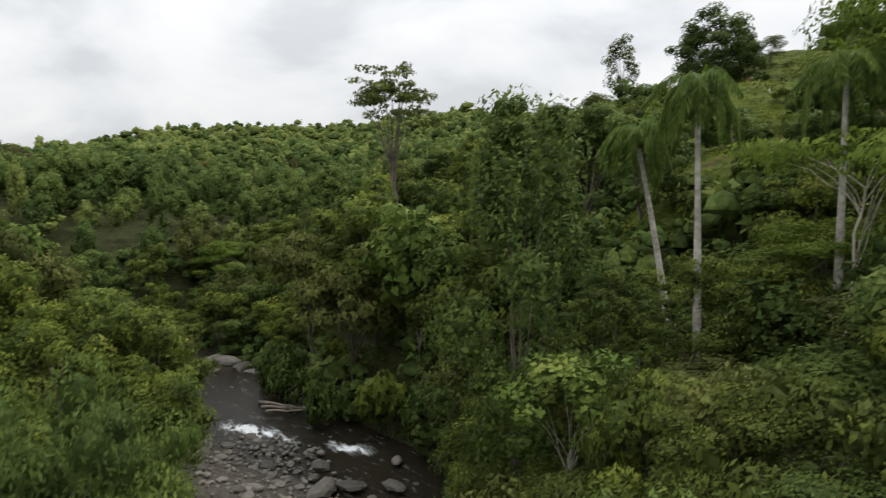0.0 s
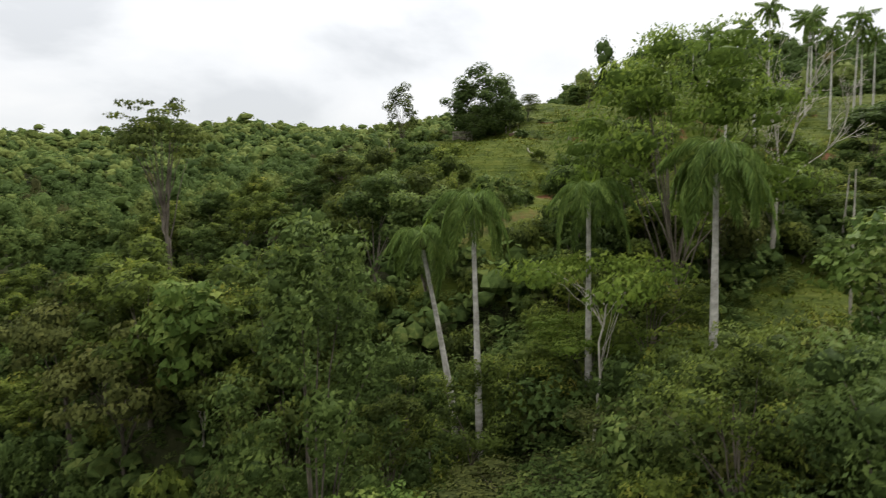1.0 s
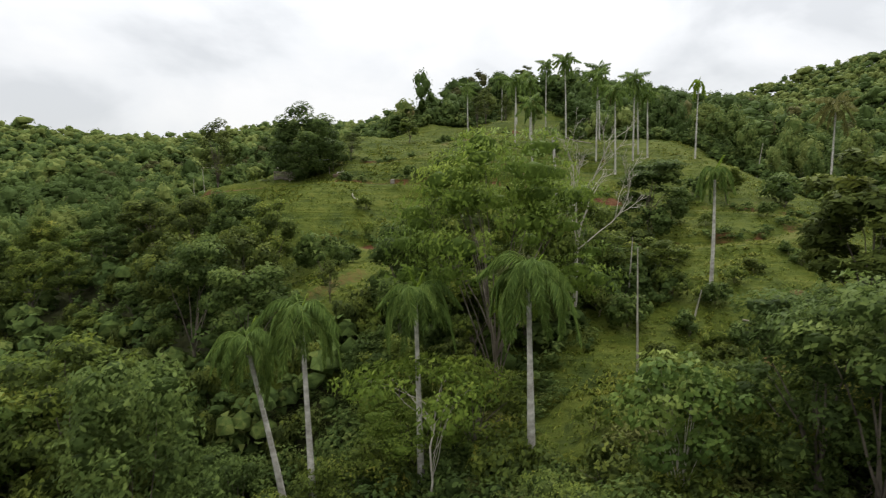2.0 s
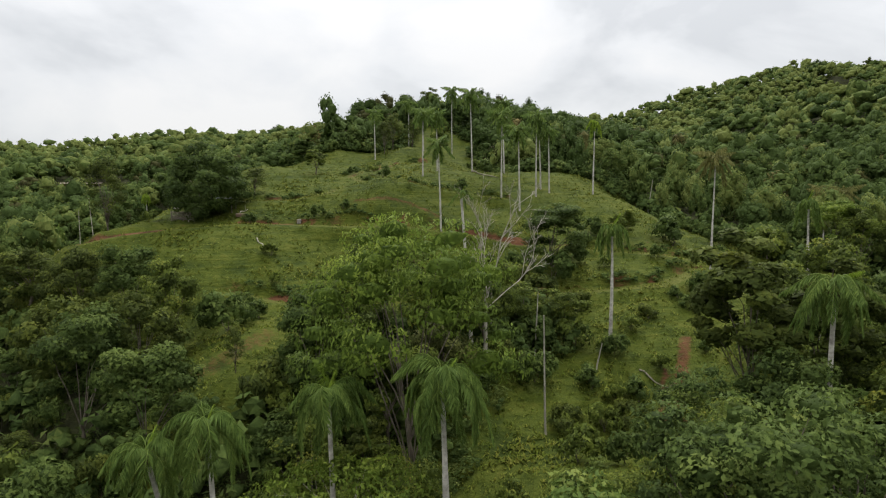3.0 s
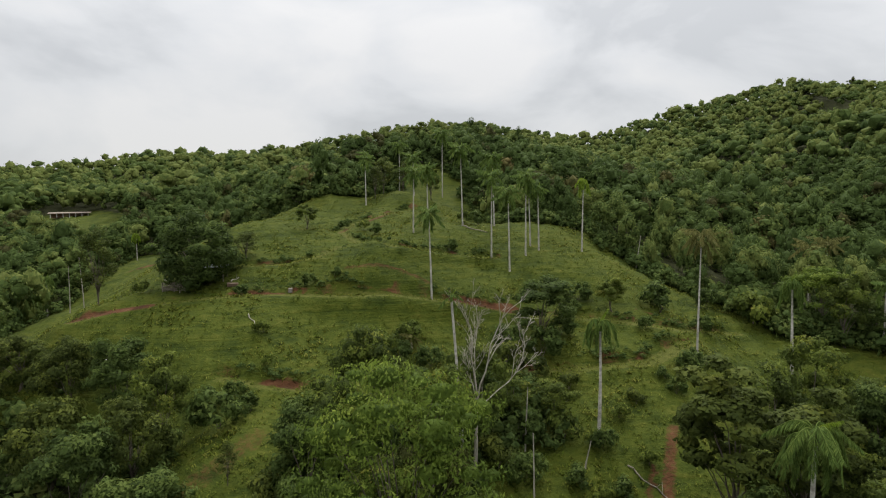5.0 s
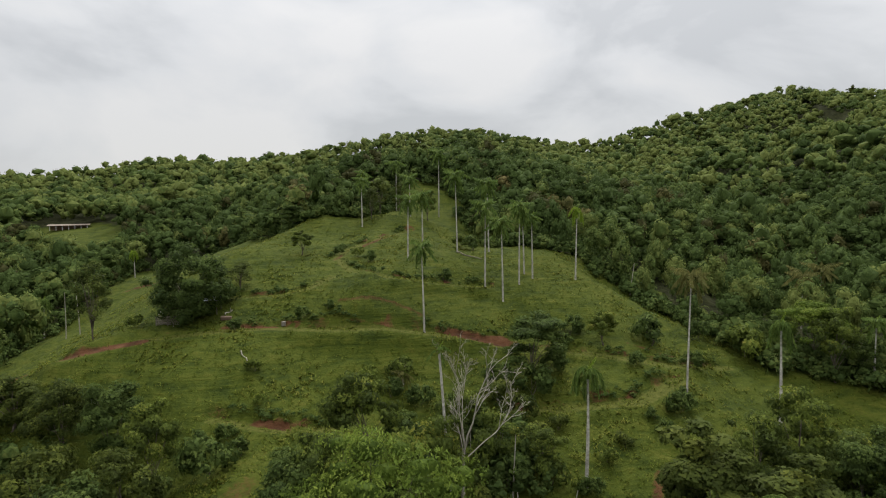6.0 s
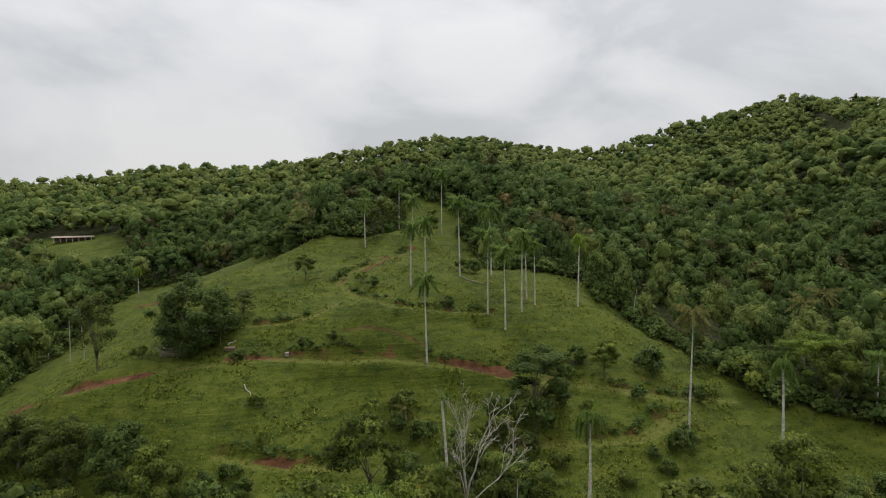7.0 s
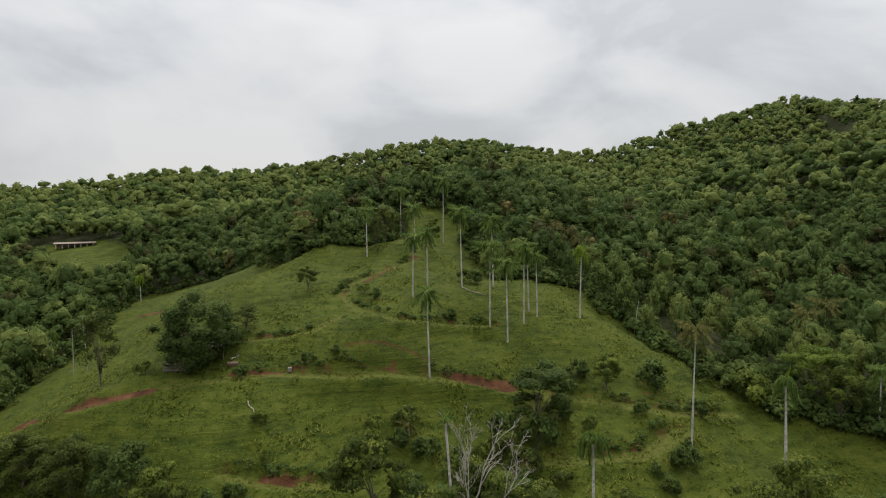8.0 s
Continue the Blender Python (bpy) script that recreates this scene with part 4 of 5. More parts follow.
# ---- trees that stand out: kind, x, y, height of the top, spread, label ----
HEROES = (
    ("vines", -18.5, 22.5, 20.4, 1.2, "tall dark tree hung with vines above the river"),
    ("mango", -38.2, 94.0, 38.6, 1.15, "big round dark green tree beside a pole fence"),
    ("layered", -74.5, 61.5, 34.2, 1.45, "emergent tree with flat spreading layers of foliage"),
    ("airy", -3.4, 40.9, 30.2, 1.25, "light green feathery tree at the foot of the meadow"),
    ("umbrella", -6.6, 31.0, 16.4, 0.95, "yellow-green umbrella tree with pale forked branches"),
    ("pale", 5.0, 25.0, 19.2, 0.85, "open tree with large pale leaves"),
    ("dense", 11.6, 24.0, 23.2, 1.15, "dense dark green broadleaf tree"),
    ("dense", 18.0, 27.5, 21.5, 1.1, "dense dark green broadleaf tree"),
    ("slim", 22.6, 47.5, 28.2, 1.9, "slender tree with a dark narrow crown by the track"),
    ("slim", 27.0, 46.0, 26.0, 1.7, "slender tree with a dark narrow crown by the track"),
    ("loose", 31.0, 47.0, 20.0, 1.0, "loose leafy tree at the edge of the track"),
    ("bankside", -31.0, 35.0, 9.8, 1.2, "light green round tree overhanging the river"),
    ("broad", -43.0, 41.0, 11.5, 1.2, "flat-topped tree on the river bank"),
    ("dense", -24.0, 46.5, 20.0, 0.95, "dark broadleaf tree at the lower meadow edge"),
    ("dense", -32.5, 51.0, 22.0, 1.0, "dark broadleaf tree at the lower meadow edge"),
    ("bankside", -40.0, 59.5, 21.5, 1.05, "rounded tree at the lower meadow edge"),
    ("bankside", -30.0, 56.5, 22.5, 0.9, "loose leafy tree at the lower meadow edge"),
    ("bankside", -52.0, 73.0, 25.0, 1.0, "rounded tree at the lower meadow edge"),
    ("bankside", -44.0, 69.5, 25.6, 0.9, "rounded tree at the lower meadow edge"),
    ("dense", -36.0, 66.5, 26.0, 0.9, "dark broadleaf tree at the lower meadow edge"),
    ("loose", -30.0, 63.0, 24.5, 0.75, "loose leafy tree at the lower meadow edge"),
    ("bush", -24.0, 62.0, 20.5, 1.8, "dark spreading bush at the lower meadow edge"),
    ("wispy", -52.0, 91.0, 37.6, 1.4, "sparse tree with a half-bare top on the crest"),
    ("wispy", -33.5, 103.0, 35.8, 1.2, "small wind-bent tree with sparse leaves"),
    ("loose", -27.5, 123.5, 40.0, 0.62, "small tree standing alone in the pasture"),
    ("dense", 14.0, 85.5, 29.5, 1.2, "dark bushy tree above the meadow track"),
    ("loose", 26.0, 93.0, 28.0, 0.6, "small reddish leafy tree on the bank"),
    ("brownish", -9.5, 26.0, 5.5, 0.8, "brownish scrubby tree under the palms"),
    ("brownish", -4.5, 26.5, 9.6, 0.6, "brownish scrubby tree under the palms"),
    ("brownish", -1.8, 25.0, 11.6, 0.62, "brownish scrubby tree under the palms"),
    ("fine_bank", -19.0, 3.6, 10.4, 0.9, "leafy tree with bare twigs on the near bank"),
    ("fine_bank", -20.5, 5.6, 8.3, 0.6, "light green tree on the near bank"),
    ("fine_bank", -15.5, 1.5, 10.6, 0.8, "leafy tree on the near river bank"),
    ("bankside", -5.4, 15.5, 9.0, 0.6, "green shrubby tree with small leaves"),
    ("dense", -2.0, 14.0, 8.0, 0.6, "green shrubby tree with small leaves"),
    ("light_bush", -0.6, 29.8, 11.6, 1.8, "leafy bush at the foot of the large palm"),
    ("pale", -13.5, 20.0, 7.6, 0.85, "tree with large light leaves above the river"),
    ("bankside", -40.0, 38.0, 9.0, 1.1, "dark leafy tree over the river bank"),
    ("dense", 10.9, 26.2, 21.6, 1.0, "dense dark green broadleaf tree"),
    ("mango", 14.0, 280.0, 77.0, 1.25, "large dark dome-shaped tree on the hilltop"),
    ("mango", 37.0, 281.0, 73.0, 1.0, "large dark dome-shaped tree on the hilltop"),
    ("brownish", 22.0, 263.0, 66.5, 1.1, "reddish brown thinly leaved tree on the hilltop"),
    ("slim", -7.0, 225.0, 69.5, 1.7, "tall slender tree above the pasture"),
    ("slim", 1.0, 228.0, 64.0, 1.5, "tall slender tree above the pasture"),
    ("wispy", -15.5, 166.0, 53.0, 1.3, "pale-branched sparse tree at the top of the pasture"),
    ("wispy", -10.5, 170.0, 52.0, 1.1, "pale-branched sparse tree at the top of the pasture"),
    ("dense", -30.0, 170.0, 47.0, 0.9, "dark tree at the edge of the upper woods"),
    ("dense", -36.0, 179.0, 48.0, 0.9, "dark tree at the edge of the upper woods"),
    ("round", -25.5, 183.0, 50.0, 0.9, "dark tree at the edge of the upper woods"),
    ("loose", -2.5, 166.0, 49.0, 0.7, "leafy tree among the palms of the upper pasture"),
    ("slim", 395.0, 584.0, 155.0, 1.8, "tall narrow tree standing out on the far ridge"),
    ("mango", 372.0, 622.0, 160.0, 2.0, "broad dark tree on the far ridge"),
    ("mango", -150.0, 545.0, 93.0, 1.7, "broad dark tree on the far ridge"),
    ("wispy", -19.7, 52.6, 19.2, 0.45, "thin pale sapling on the bare slope"),
    ("dense", 3.0, 70.0, 21.0, 0.7, "dark shrubby tree below the dead tree"),
    ("round", 7.5, 68.5, 20.5, 0.75, "dark shrubby tree below the dead tree"),
    ("dense", -3.5, 66.0, 22.0, 0.7, "dark shrubby tree on the slope"),
    ("round", -9.0, 60.0, 20.0, 0.8, "leafy tree on the slope"),
    ("loose", 12.0, 66.5, 20.0, 0.7, "leafy shrubby tree on the slope"),
    ("round", -50.0, 38.0, 13.0, 1.45, "tall leafy tree on the far river bank"),
    ("loose", -57.0, 42.0, 15.0, 1.5, "tall leafy tree on the far river bank"),
    ("pale", -42.0, 36.5, 13.0, 1.35, "tree with large pale leaves above the river"),
    ("round", -35.5, 39.5, 14.6, 1.3, "tall leafy tree on the far river bank"),
    ("olive_broad", -49.0, 34.0, 7.4, 1.1, "flat-topped olive tree leaning over the river"),
    ("olive_broad", -61.0, 37.0, 10.0, 1.2, "flat-topped olive tree on the river bank"),
    ("dense", -28.5, 37.0, 15.0, 1.1, "dark broadleaf tree above the river"),
    ("bush", -46.5, 29.3, -4.4, 1.1, "leafy bush hanging over the rapids"),
    ("light_bush", -40.5, 31.8, -2.6, 1.6, "light green bush at the water's edge"),
    ("bush", -35.0, 32.0, -3.0, 1.5, "leafy bush at the water's edge"),
    ("bush", -55.5, 30.4, -4.0, 1.5, "leafy bush hanging over the driftwood"),
    ("bush", -59.0, 31.6, -3.6, 1.5, "leafy bush at the water's edge"),
    ("bush", -51.0, 30.0, -4.6, 1.2, "leafy bush hanging over the driftwood"),
    ("dense", -31.0, 163.0, 45.5, 1.0, "dark tree at the edge of the upper woods"),
    ("slim", -24.0, 166.0, 48.0, 1.2, "tall thin tree at the edge of the upper woods"),
    ("wispy", -17.0, 158.0, 50.0, 1.1, "pale-branched sparse tree at the top of the pasture"),
    ("dense", -38.0, 162.0, 45.5, 1.0, "dark tree at the edge of the upper woods"),
    ("light_bush", 49.8, 95.5, 24.6, 2.0, "bright yellow-green bushy tree at the forest edge"),
)
for k, (kind, x, y, top, spread, label) in enumerate(HEROES):
    tree(kind, x, y, top, spread, k * 1.7, label, fine=kind in ("mango", "layered", "wispy") or top > 24)

# ---- shrubs on the meadow ----
SHRUBS = (("bush", 1.5, 109.5, 2.2), ("bush", 33.8, 95.2, 4.5), ("bush", 31.7, 76.5, 3.0), ("light_bush", -24.6, 80.4, 1.8), ("light_bush", -5.0, 85.4, 3.0), ("weed", -22.4, 75.3, 0.9),
          ("light_bush", 51.3, 95.6, 3.2), ("bush", -30.0, 89.0, 1.6), ("bush", -21.0, 94.5, 1.8), ("bush", -17.0, 95.5, 1.5), ("light_bush", -45.5, 91.0, 2.0), ("bush", -36.0, 93.0, 2.0),
          ("bush", -13.0, 117.5, 2.2), ("light_bush", -15.5, 121.0, 2.0), ("bush", -20.0, 124.0, 1.6), ("bush", 22.0, 97.0, 3.0), ("light_bush", 27.5, 99.0, 2.5), ("bush", 19.5, 93.0, 2.5),
          ("bush", -6.0, 82.0, 2.5), ("light_bush", -9.5, 84.0, 2.2), ("bush", -2.0, 80.0, 3.0), ("bush", 2.0, 78.0, 2.8), ("light_bush", 5.5, 80.0, 2.4), ("bush", 9.0, 84.0, 3.4), ("bush", 17.0, 86.5, 3.2),
          ("light_bush", 21.0, 84.0, 1.6), ("bush", 29.0, 86.0, 1.8), ("bush", 38.0, 88.5, 2.4), ("light_bush", 40.5, 91.0, 2.2), ("bush", 44.5, 101.0, 3.0), ("light_bush", 5.0, 134.0, 2.6), ("bush", 7.5, 132.0, 3.2),
          ("bush", -24.5, 69.5, 2.0), ("bush", -27.0, 67.0, 2.6), ("bush", -22.0, 66.0, 2.0), ("light_bush", -14.0, 64.0, 2.2), ("bush", -12.0, 53.0, 3.2), ("light_bush", -15.5, 49.0, 3.0), ("bush", -9.0, 49.0, 3.0),
          ("light_bush", 20.5, 60.5, 1.6), ("bush", 17.0, 57.0, 2.2), ("light_bush", 12.5, 52.0, 2.4), ("bush", 15.0, 48.0, 2.6), ("light_bush", 9.0, 44.0, 2.6), ("bush", 12.0, 43.0, 2.4), ("bush", 28.0, 72.0, 1.8),
          ("bush", 26.0, 63.0, 1.2), ("light_bush", 47.0, 77.5, 1.5), ("bush", 40.0, 71.0, 2.2), ("light_bush", 3.0, 38.0, 2.0), ("bush", 7.0, 36.0, 2.4), ("bush", -47.0, 76.0, 2.0), ("bush", -40.0, 73.0, 2.4),
          ("bush", -34.0, 70.0, 2.6), ("light_bush", -52.0, 73.0, 2.4), ("bush", -58.0, 78.0, 3.0), ("bush", 16.6, 62.6, 2.2), ("light_bush", 15.6, 63.4, 1.6), ("bush", 33.0, 79.3, 1.4), ("dark_bush", 10.5, 76.0, 3.6), ("bush", 13.5, 81.5, 4.0), ("dark_bush", 8.0, 80.5, 3.4),
          ("dark_bush", 6.3, 70.1, 3.2), ("bush", 8.1, 64.3, 3.4), ("dark_bush", 11.5, 71.5, 3.0), ("light_bush", 12.5, 64.8, 3.0), ("dark_bush", 4.9, 60.5, 3.4), ("bush", 12.7, 57.8, 2.2), ("dark_bush", 15.1, 53.1, 2.4), ("light_bush", 14.7, 56.4, 1.8), ("dark_bush", 15.2, 74.3, 2.4), ("bush", 7.7, 58.1, 3.2), ("dark_bush", 22.3, 70.4, 1.8), ("light_bush", 19.7, 67.2, 1.6), ("dark_bush", 9.0, 50.9, 2.2), ("bush", -5.8, 61.8, 3.0), ("dark_bush", -8.9, 58.1, 3.2), ("light_bush", -12.5, 54.6, 3.0), ("dark_bush", -15.8, 51.3, 2.8), ("bush", 27.3, 74.7, 1.6))
for k, (kind, x, y, h) in enumerate(SHRUBS):
    tree(kind, x, y, float(land(x, y)) + h, h * 0.42 if kind != "weed" else 1.0, k * 2.1, "low green shrub in the pasture grass", "shrub", "shrub", "shrubs on the meadow")


def near_shrubs():
    """Waist-to-head-high scrub that covers the slope below the path of the flight."""
    r = np.random.default_rng(61)
    done = []
    for _ in range(3200):
        a, d = math.radians(r.uniform(-34, 44)), math.sqrt(r.uniform(13 ** 2, 40 ** 2))
        x, y = -d * math.sin(a), d * math.cos(a)
        if any((x - p) ** 2 + (y - q) ** 2 < 2.1 ** 2 for p, q in done) or any((x - h[1]) ** 2 + (y - h[2]) ** 2 < 1.2 for h in HEROES):
            continue
        if not bool(wooded(x, y, 0.2)):
            continue
        z = float(land(x, y))
        top = min(z + r.uniform(1.8, 4.2), float(roof_over(x, y)))
        if top - z < 1.0:
            continue
        done.append((x, y))
        kind = ("dark_bush", "bush", "bush", "light_bush", "round_bush")[int(r.integers(5))]
        tree(kind, x, y, top, 0.55 + 0.25 * (top - z), r.uniform(0, 6.3), "leafy green shrub on the near slope", "shrub", "shrub", "shrubs on the near slope")


# ---- woods ----
def wooded(x, y, margin=1.2):
    """Woods stand everywhere but on the meadows, in the river and on its stony bar."""
    x, y = np.asarray(x, float), np.asarray(y, float)
    a, d = np.degrees(np.arctan2(-x, y)), np.hypot(x, y)
    bar = (a > 50) & (a < 71.5) & (d > 28) & (y < 27) & (x > -72)
    return (open_ground(x, y) < -margin) & (near_line(x, y, RIVER)[0] > 5.0) & ~bar


def may_stand(x, y, margin):
    return bool(wooded(x, y, margin))


def roof_over(x, y):
    """Highest crown that leaves the river and the valley open from the air above the near bank."""
    d, a = np.hypot(x, y), np.degrees(np.arctan2(-np.asarray(x, float), y))
    near = np.where(a > 70, 12.0 - 0.15 * d, np.where(a > 43, 12.5 - 0.6 * d, np.where(a > 30, 13.0 - 0.45 * d, np.where(a > 8, 15.8 - 0.4 * d, 22.3 - 0.34 * d))))
    return np.where((d < 28) | ((a > 8) & (d < 33)) | ((a > 43) & (a < 70) & (d < 42)), near, np.where((a < 0) & (d < 46), 17.6 + 0.2 * (d - 30), 1e3))


near_shrubs()
taken = [(h[1], h[2], 3.2 * h[4]) for h in HEROES]
rng = np.random.default_rng(77)
WOOD_KINDS = ("dense", "round", "broad", "loose", "round", "dense", "loose", "slim", "airy", "dense", "pale", "broad", "round", "loose", "dense", "loose", "broad", "brownish")
DARK_KINDS = ("dense", "dense", "slim", "bankside", "dense", "loose", "bankside", "round")
spots = []
for _ in range(12000):
    a, d = rng.uniform(-0.85, 1.62), math.sqrt(rng.uniform(13 ** 2, 150 ** 2))
    x, y = -d * math.sin(a), d * math.cos(a)
    gap = 2.2 + 0.012 * d
    if any((x - p) ** 2 + (y - q) ** 2 < (gap + 0.5 * r) ** 2 for p, q, r in taken) or not may_stand(x, y, 1.4):
        continue
    h = rng.uniform(3.6, 7.0) if (x < -14 and 36 < y < 76 and x > -64) else rng.uniform(6.5, 12.5)
    top = min(float(land(x, y)) + h, float(roof_over(x, y)))
    if top - float(land(x, y)) < 2.5:
        continue
    taken.append((x, y, 2.0))
    spots.append((d, x, y, top))
spots.sort()
for d, x, y, top in spots[:250]:
    kind = WOOD_KINDS[int(rng.integers(len(WOOD_KINDS)))]
    if x < -12 and y > 34 and -x < 0.84 * y:
        kind = DARK_KINDS[int(rng.integers(len(DARK_KINDS)))]
    tall = top - float(land(x, y))
    if tall < 5:
        kind = "dark_bush"
    tree(kind, x, y, top, min(1.05, 0.4 + tall / 24) * (1.7 if kind == "dark_bush" else 1), rng.uniform(0, 6.3), "leafy tree in the valley woods", group="trees of the near woods")


def far_crowns(seed, count, lobes, steps, leaves, size, low=-0.35, core=0.86):
    """Crowns of the woods: a dome of uneven leafy lobes with sprays of leaves standing out of them."""
    out = []
    for k in range(count):
        r = np.random.default_rng(seed + k)
        n = lobes + k % 3
        # lobes spread over the dome by the golden angle, one on top
        up = np.linspace(1.0, low, n) + r.normal(size=n) * 0.1
        turn = np.arange(n) * 2.4 + r.uniform(0, 6.3) + r.normal(size=n) * 0.3
        side = np.sqrt(np.clip(1 - np.clip(up, -1, 1) ** 2, 0, 1))
        cc = np.stack([np.cos(turn) * side * 0.66, np.sin(turn) * side * 0.66, up * 0.6], -1) * r.uniform(0.8, 1.15, (n, 1))
        cr = r.uniform(0.34, 0.56, n) * (7 / n) ** 0.34
        v, f = BALL[steps]
        tris, faces, tones = [], [], []
        for own, (c, q) in enumerate(zip(cc, cr)):
            w = v * (1 + 0.17 * r.normal(size=(len(v), 1))) * q * core * np.array([1, 1, 0.8])
            tri = w[f] + c
            m = tri.mean(1)
            hidden = np.zeros(len(m), bool)
            for other in range(n):
                if other != own:
                    hidden |= (((m - cc[other]) / np.array([1, 1, 0.8])) ** 2).sum(1) < (0.6 * core * cr[other]) ** 2
            keep = ~hidden & (m[:, 2] > low - 0.25) & ((m - c)[:, 2] > -0.6 * q * core)
            tri, m = tri[keep], m[keep]
            tris.append(tri)
            jig = (r.normal(size=(len(v), 3)) * 0.2)[f][keep] + r.normal(size=(len(m), 1, 3)) * 0.26
            faces.append(unit(unit(tri - c) * 0.6 + unit(tri) * 0.5 + np.array([0, 0, 0.15]) + jig))
            # lobe cores toned below their sprays, as inner shade in the colour
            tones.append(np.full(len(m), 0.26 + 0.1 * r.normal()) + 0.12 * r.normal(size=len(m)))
        which = r.choice(n, leaves, p=cr ** 2 / (cr ** 2).sum())
        o = unit(r.normal(size=(leaves, 3)) + np.array([0, 0, 0.35]))
        at = cc[which] + o * (cr[which] * r.uniform(0.75, 1.15, leaves) ** 0.7)[:, None] * np.array([1, 1, 0.8])
        facing = unit(o * 0.7 + unit(at) * 0.4 + np.array([0, 0, 0.2]) + r.normal(size=(leaves, 3)) * 0.36)
        q, _ = chips(at, np.cross(facing, r.normal(size=(leaves, 3))), facing, size * r.uniform(0.7, 1.4, leaves), size * 0.8)
        tris.append(q.reshape(-1, 3, 3))
        faces.append(np.repeat(facing, 3, 0).reshape(-1, 3, 3))
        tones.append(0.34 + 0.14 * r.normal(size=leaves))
        out.append((np.concatenate(tris), np.concatenate(tones), np.concatenate(faces)))
    return out


def woods(name, places, protos, label, seed, mat=None):
    """Many crowns in one mesh: x, y, height of the crown's middle, radius, half height, tone."""
    r = np.random.default_rng(seed)
    vs, ts, ns = [], [], []
    for x, y, z, rad, half, tone in places:
        v, t, facing = protos[int(r.integers(len(protos)))]
        a = r.uniform(0, 6.3)
        c, s = math.cos(a) * rad, math.sin(a) * rad
        w = v @ np.array([[c, s, 0], [-s, c, 0], [0, 0, half]])
        vs.append(w + np.array([x, y, z]))
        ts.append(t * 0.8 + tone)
        ns.append(facing @ np.array([[c, s, 0], [-s, c, 0], [0, 0, rad]]) / rad)
    v = np.concatenate(vs).reshape(-1, 3)
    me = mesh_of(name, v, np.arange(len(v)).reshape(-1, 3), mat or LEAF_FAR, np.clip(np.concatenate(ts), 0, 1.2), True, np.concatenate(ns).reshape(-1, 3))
    tagged(new(name, me), label, "forest", "", "stuff")


MID, FAR, RIM, LOW = far_crowns(900, 8, 9, 1, 620, 0.13, -0.7, 0.7), far_crowns(920, 10, 6, 1, 170, 0.17, -0.7, 0.74), far_crowns(940, 8, 3, 1, 40, 0.26, -0.25), far_crowns(960, 6, 2, 1, 30, 0.32, 0.0, 0.6)
rng = np.random.default_rng(78)


def crowns_at(xy, lo, hi, wide=(0.23, 0.36), sink=0.0, tone=0.0):
    """Crowns of uneven height and spread; a few stand out over the rest."""
    xy = np.asarray(xy)
    h = rng.uniform(lo, hi, len(xy)) * np.where(rng.random(len(xy)) < 0.06, 1.3, 1.0) * np.where(rng.random(len(xy)) < 0.3, 0.72, 1.0)
    slim = np.where(rng.random(len(xy)) < 0.3, 0.68, 1.0)
    rad, half = h * rng.uniform(*wide, len(xy)) * slim, h * rng.uniform(0.3, 0.46, len(xy)) / slim ** 0.5
    z = land(xy[:, 0], xy[:, 1]) + h * (1 - sink) - half
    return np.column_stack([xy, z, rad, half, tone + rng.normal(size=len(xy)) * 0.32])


woods("mid_woods", crowns_at([s[1:3] for s in spots[250:]], 7.5, 13), MID, "dense mixed broadleaf woods on the slopes", 5)


def scatter(r0, r1, a0, a1, spacing):
    d = np.arange(r0, r1, spacing)
    m = np.maximum(1, (d * (a1 - a0) / spacing).astype(int))
    i = np.repeat(np.arange(len(d)), m)
    j = np.concatenate([np.arange(k) for k in m])
    dd = d[i] + rng.uniform(-0.5, 0.5, len(i)) * spacing
    a = a0 + (j + rng.uniform(0.05, 0.95, len(i))) * (a1 - a0) / m[i]
    x, y = -dd * np.sin(a), dd * np.cos(a)
    keep = wooded(x, y)
    return np.column_stack([x, y])[keep]


def this_side(xy):
    """Only the slopes that face the valley, up to just past the crest."""
    rim = sorted((math.atan2(-p[0], p[1]), math.hypot(p[0], p[1])) for p in RIDGE)
    reach = np.interp(np.arctan2(-xy[:, 0], xy[:, 1]), [r[0] for r in rim], [r[1] for r in rim])
    return xy[np.hypot(xy[:, 0], xy[:, 1]) < reach + 8]


# tone rises from near slopes to far ridge: haze put into leaf colour
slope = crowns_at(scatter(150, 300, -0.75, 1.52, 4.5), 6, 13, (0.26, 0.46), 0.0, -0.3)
olive = rng.random(len(slope)) < 0.08
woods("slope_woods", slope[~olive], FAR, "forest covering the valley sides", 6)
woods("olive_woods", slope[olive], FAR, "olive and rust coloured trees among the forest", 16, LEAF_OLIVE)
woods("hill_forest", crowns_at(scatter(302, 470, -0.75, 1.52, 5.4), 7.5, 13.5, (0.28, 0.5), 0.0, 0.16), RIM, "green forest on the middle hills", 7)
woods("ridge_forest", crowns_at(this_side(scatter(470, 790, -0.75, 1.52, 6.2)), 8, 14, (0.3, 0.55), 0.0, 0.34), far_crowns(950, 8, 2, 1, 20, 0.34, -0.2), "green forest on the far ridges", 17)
woods("valley_forest", crowns_at(scatter(45, 420, 1.54, 2 * math.pi - 0.77, 19), 10, 15, (0.6, 0.8)), RIM, "forest on the valley sides behind", 8)


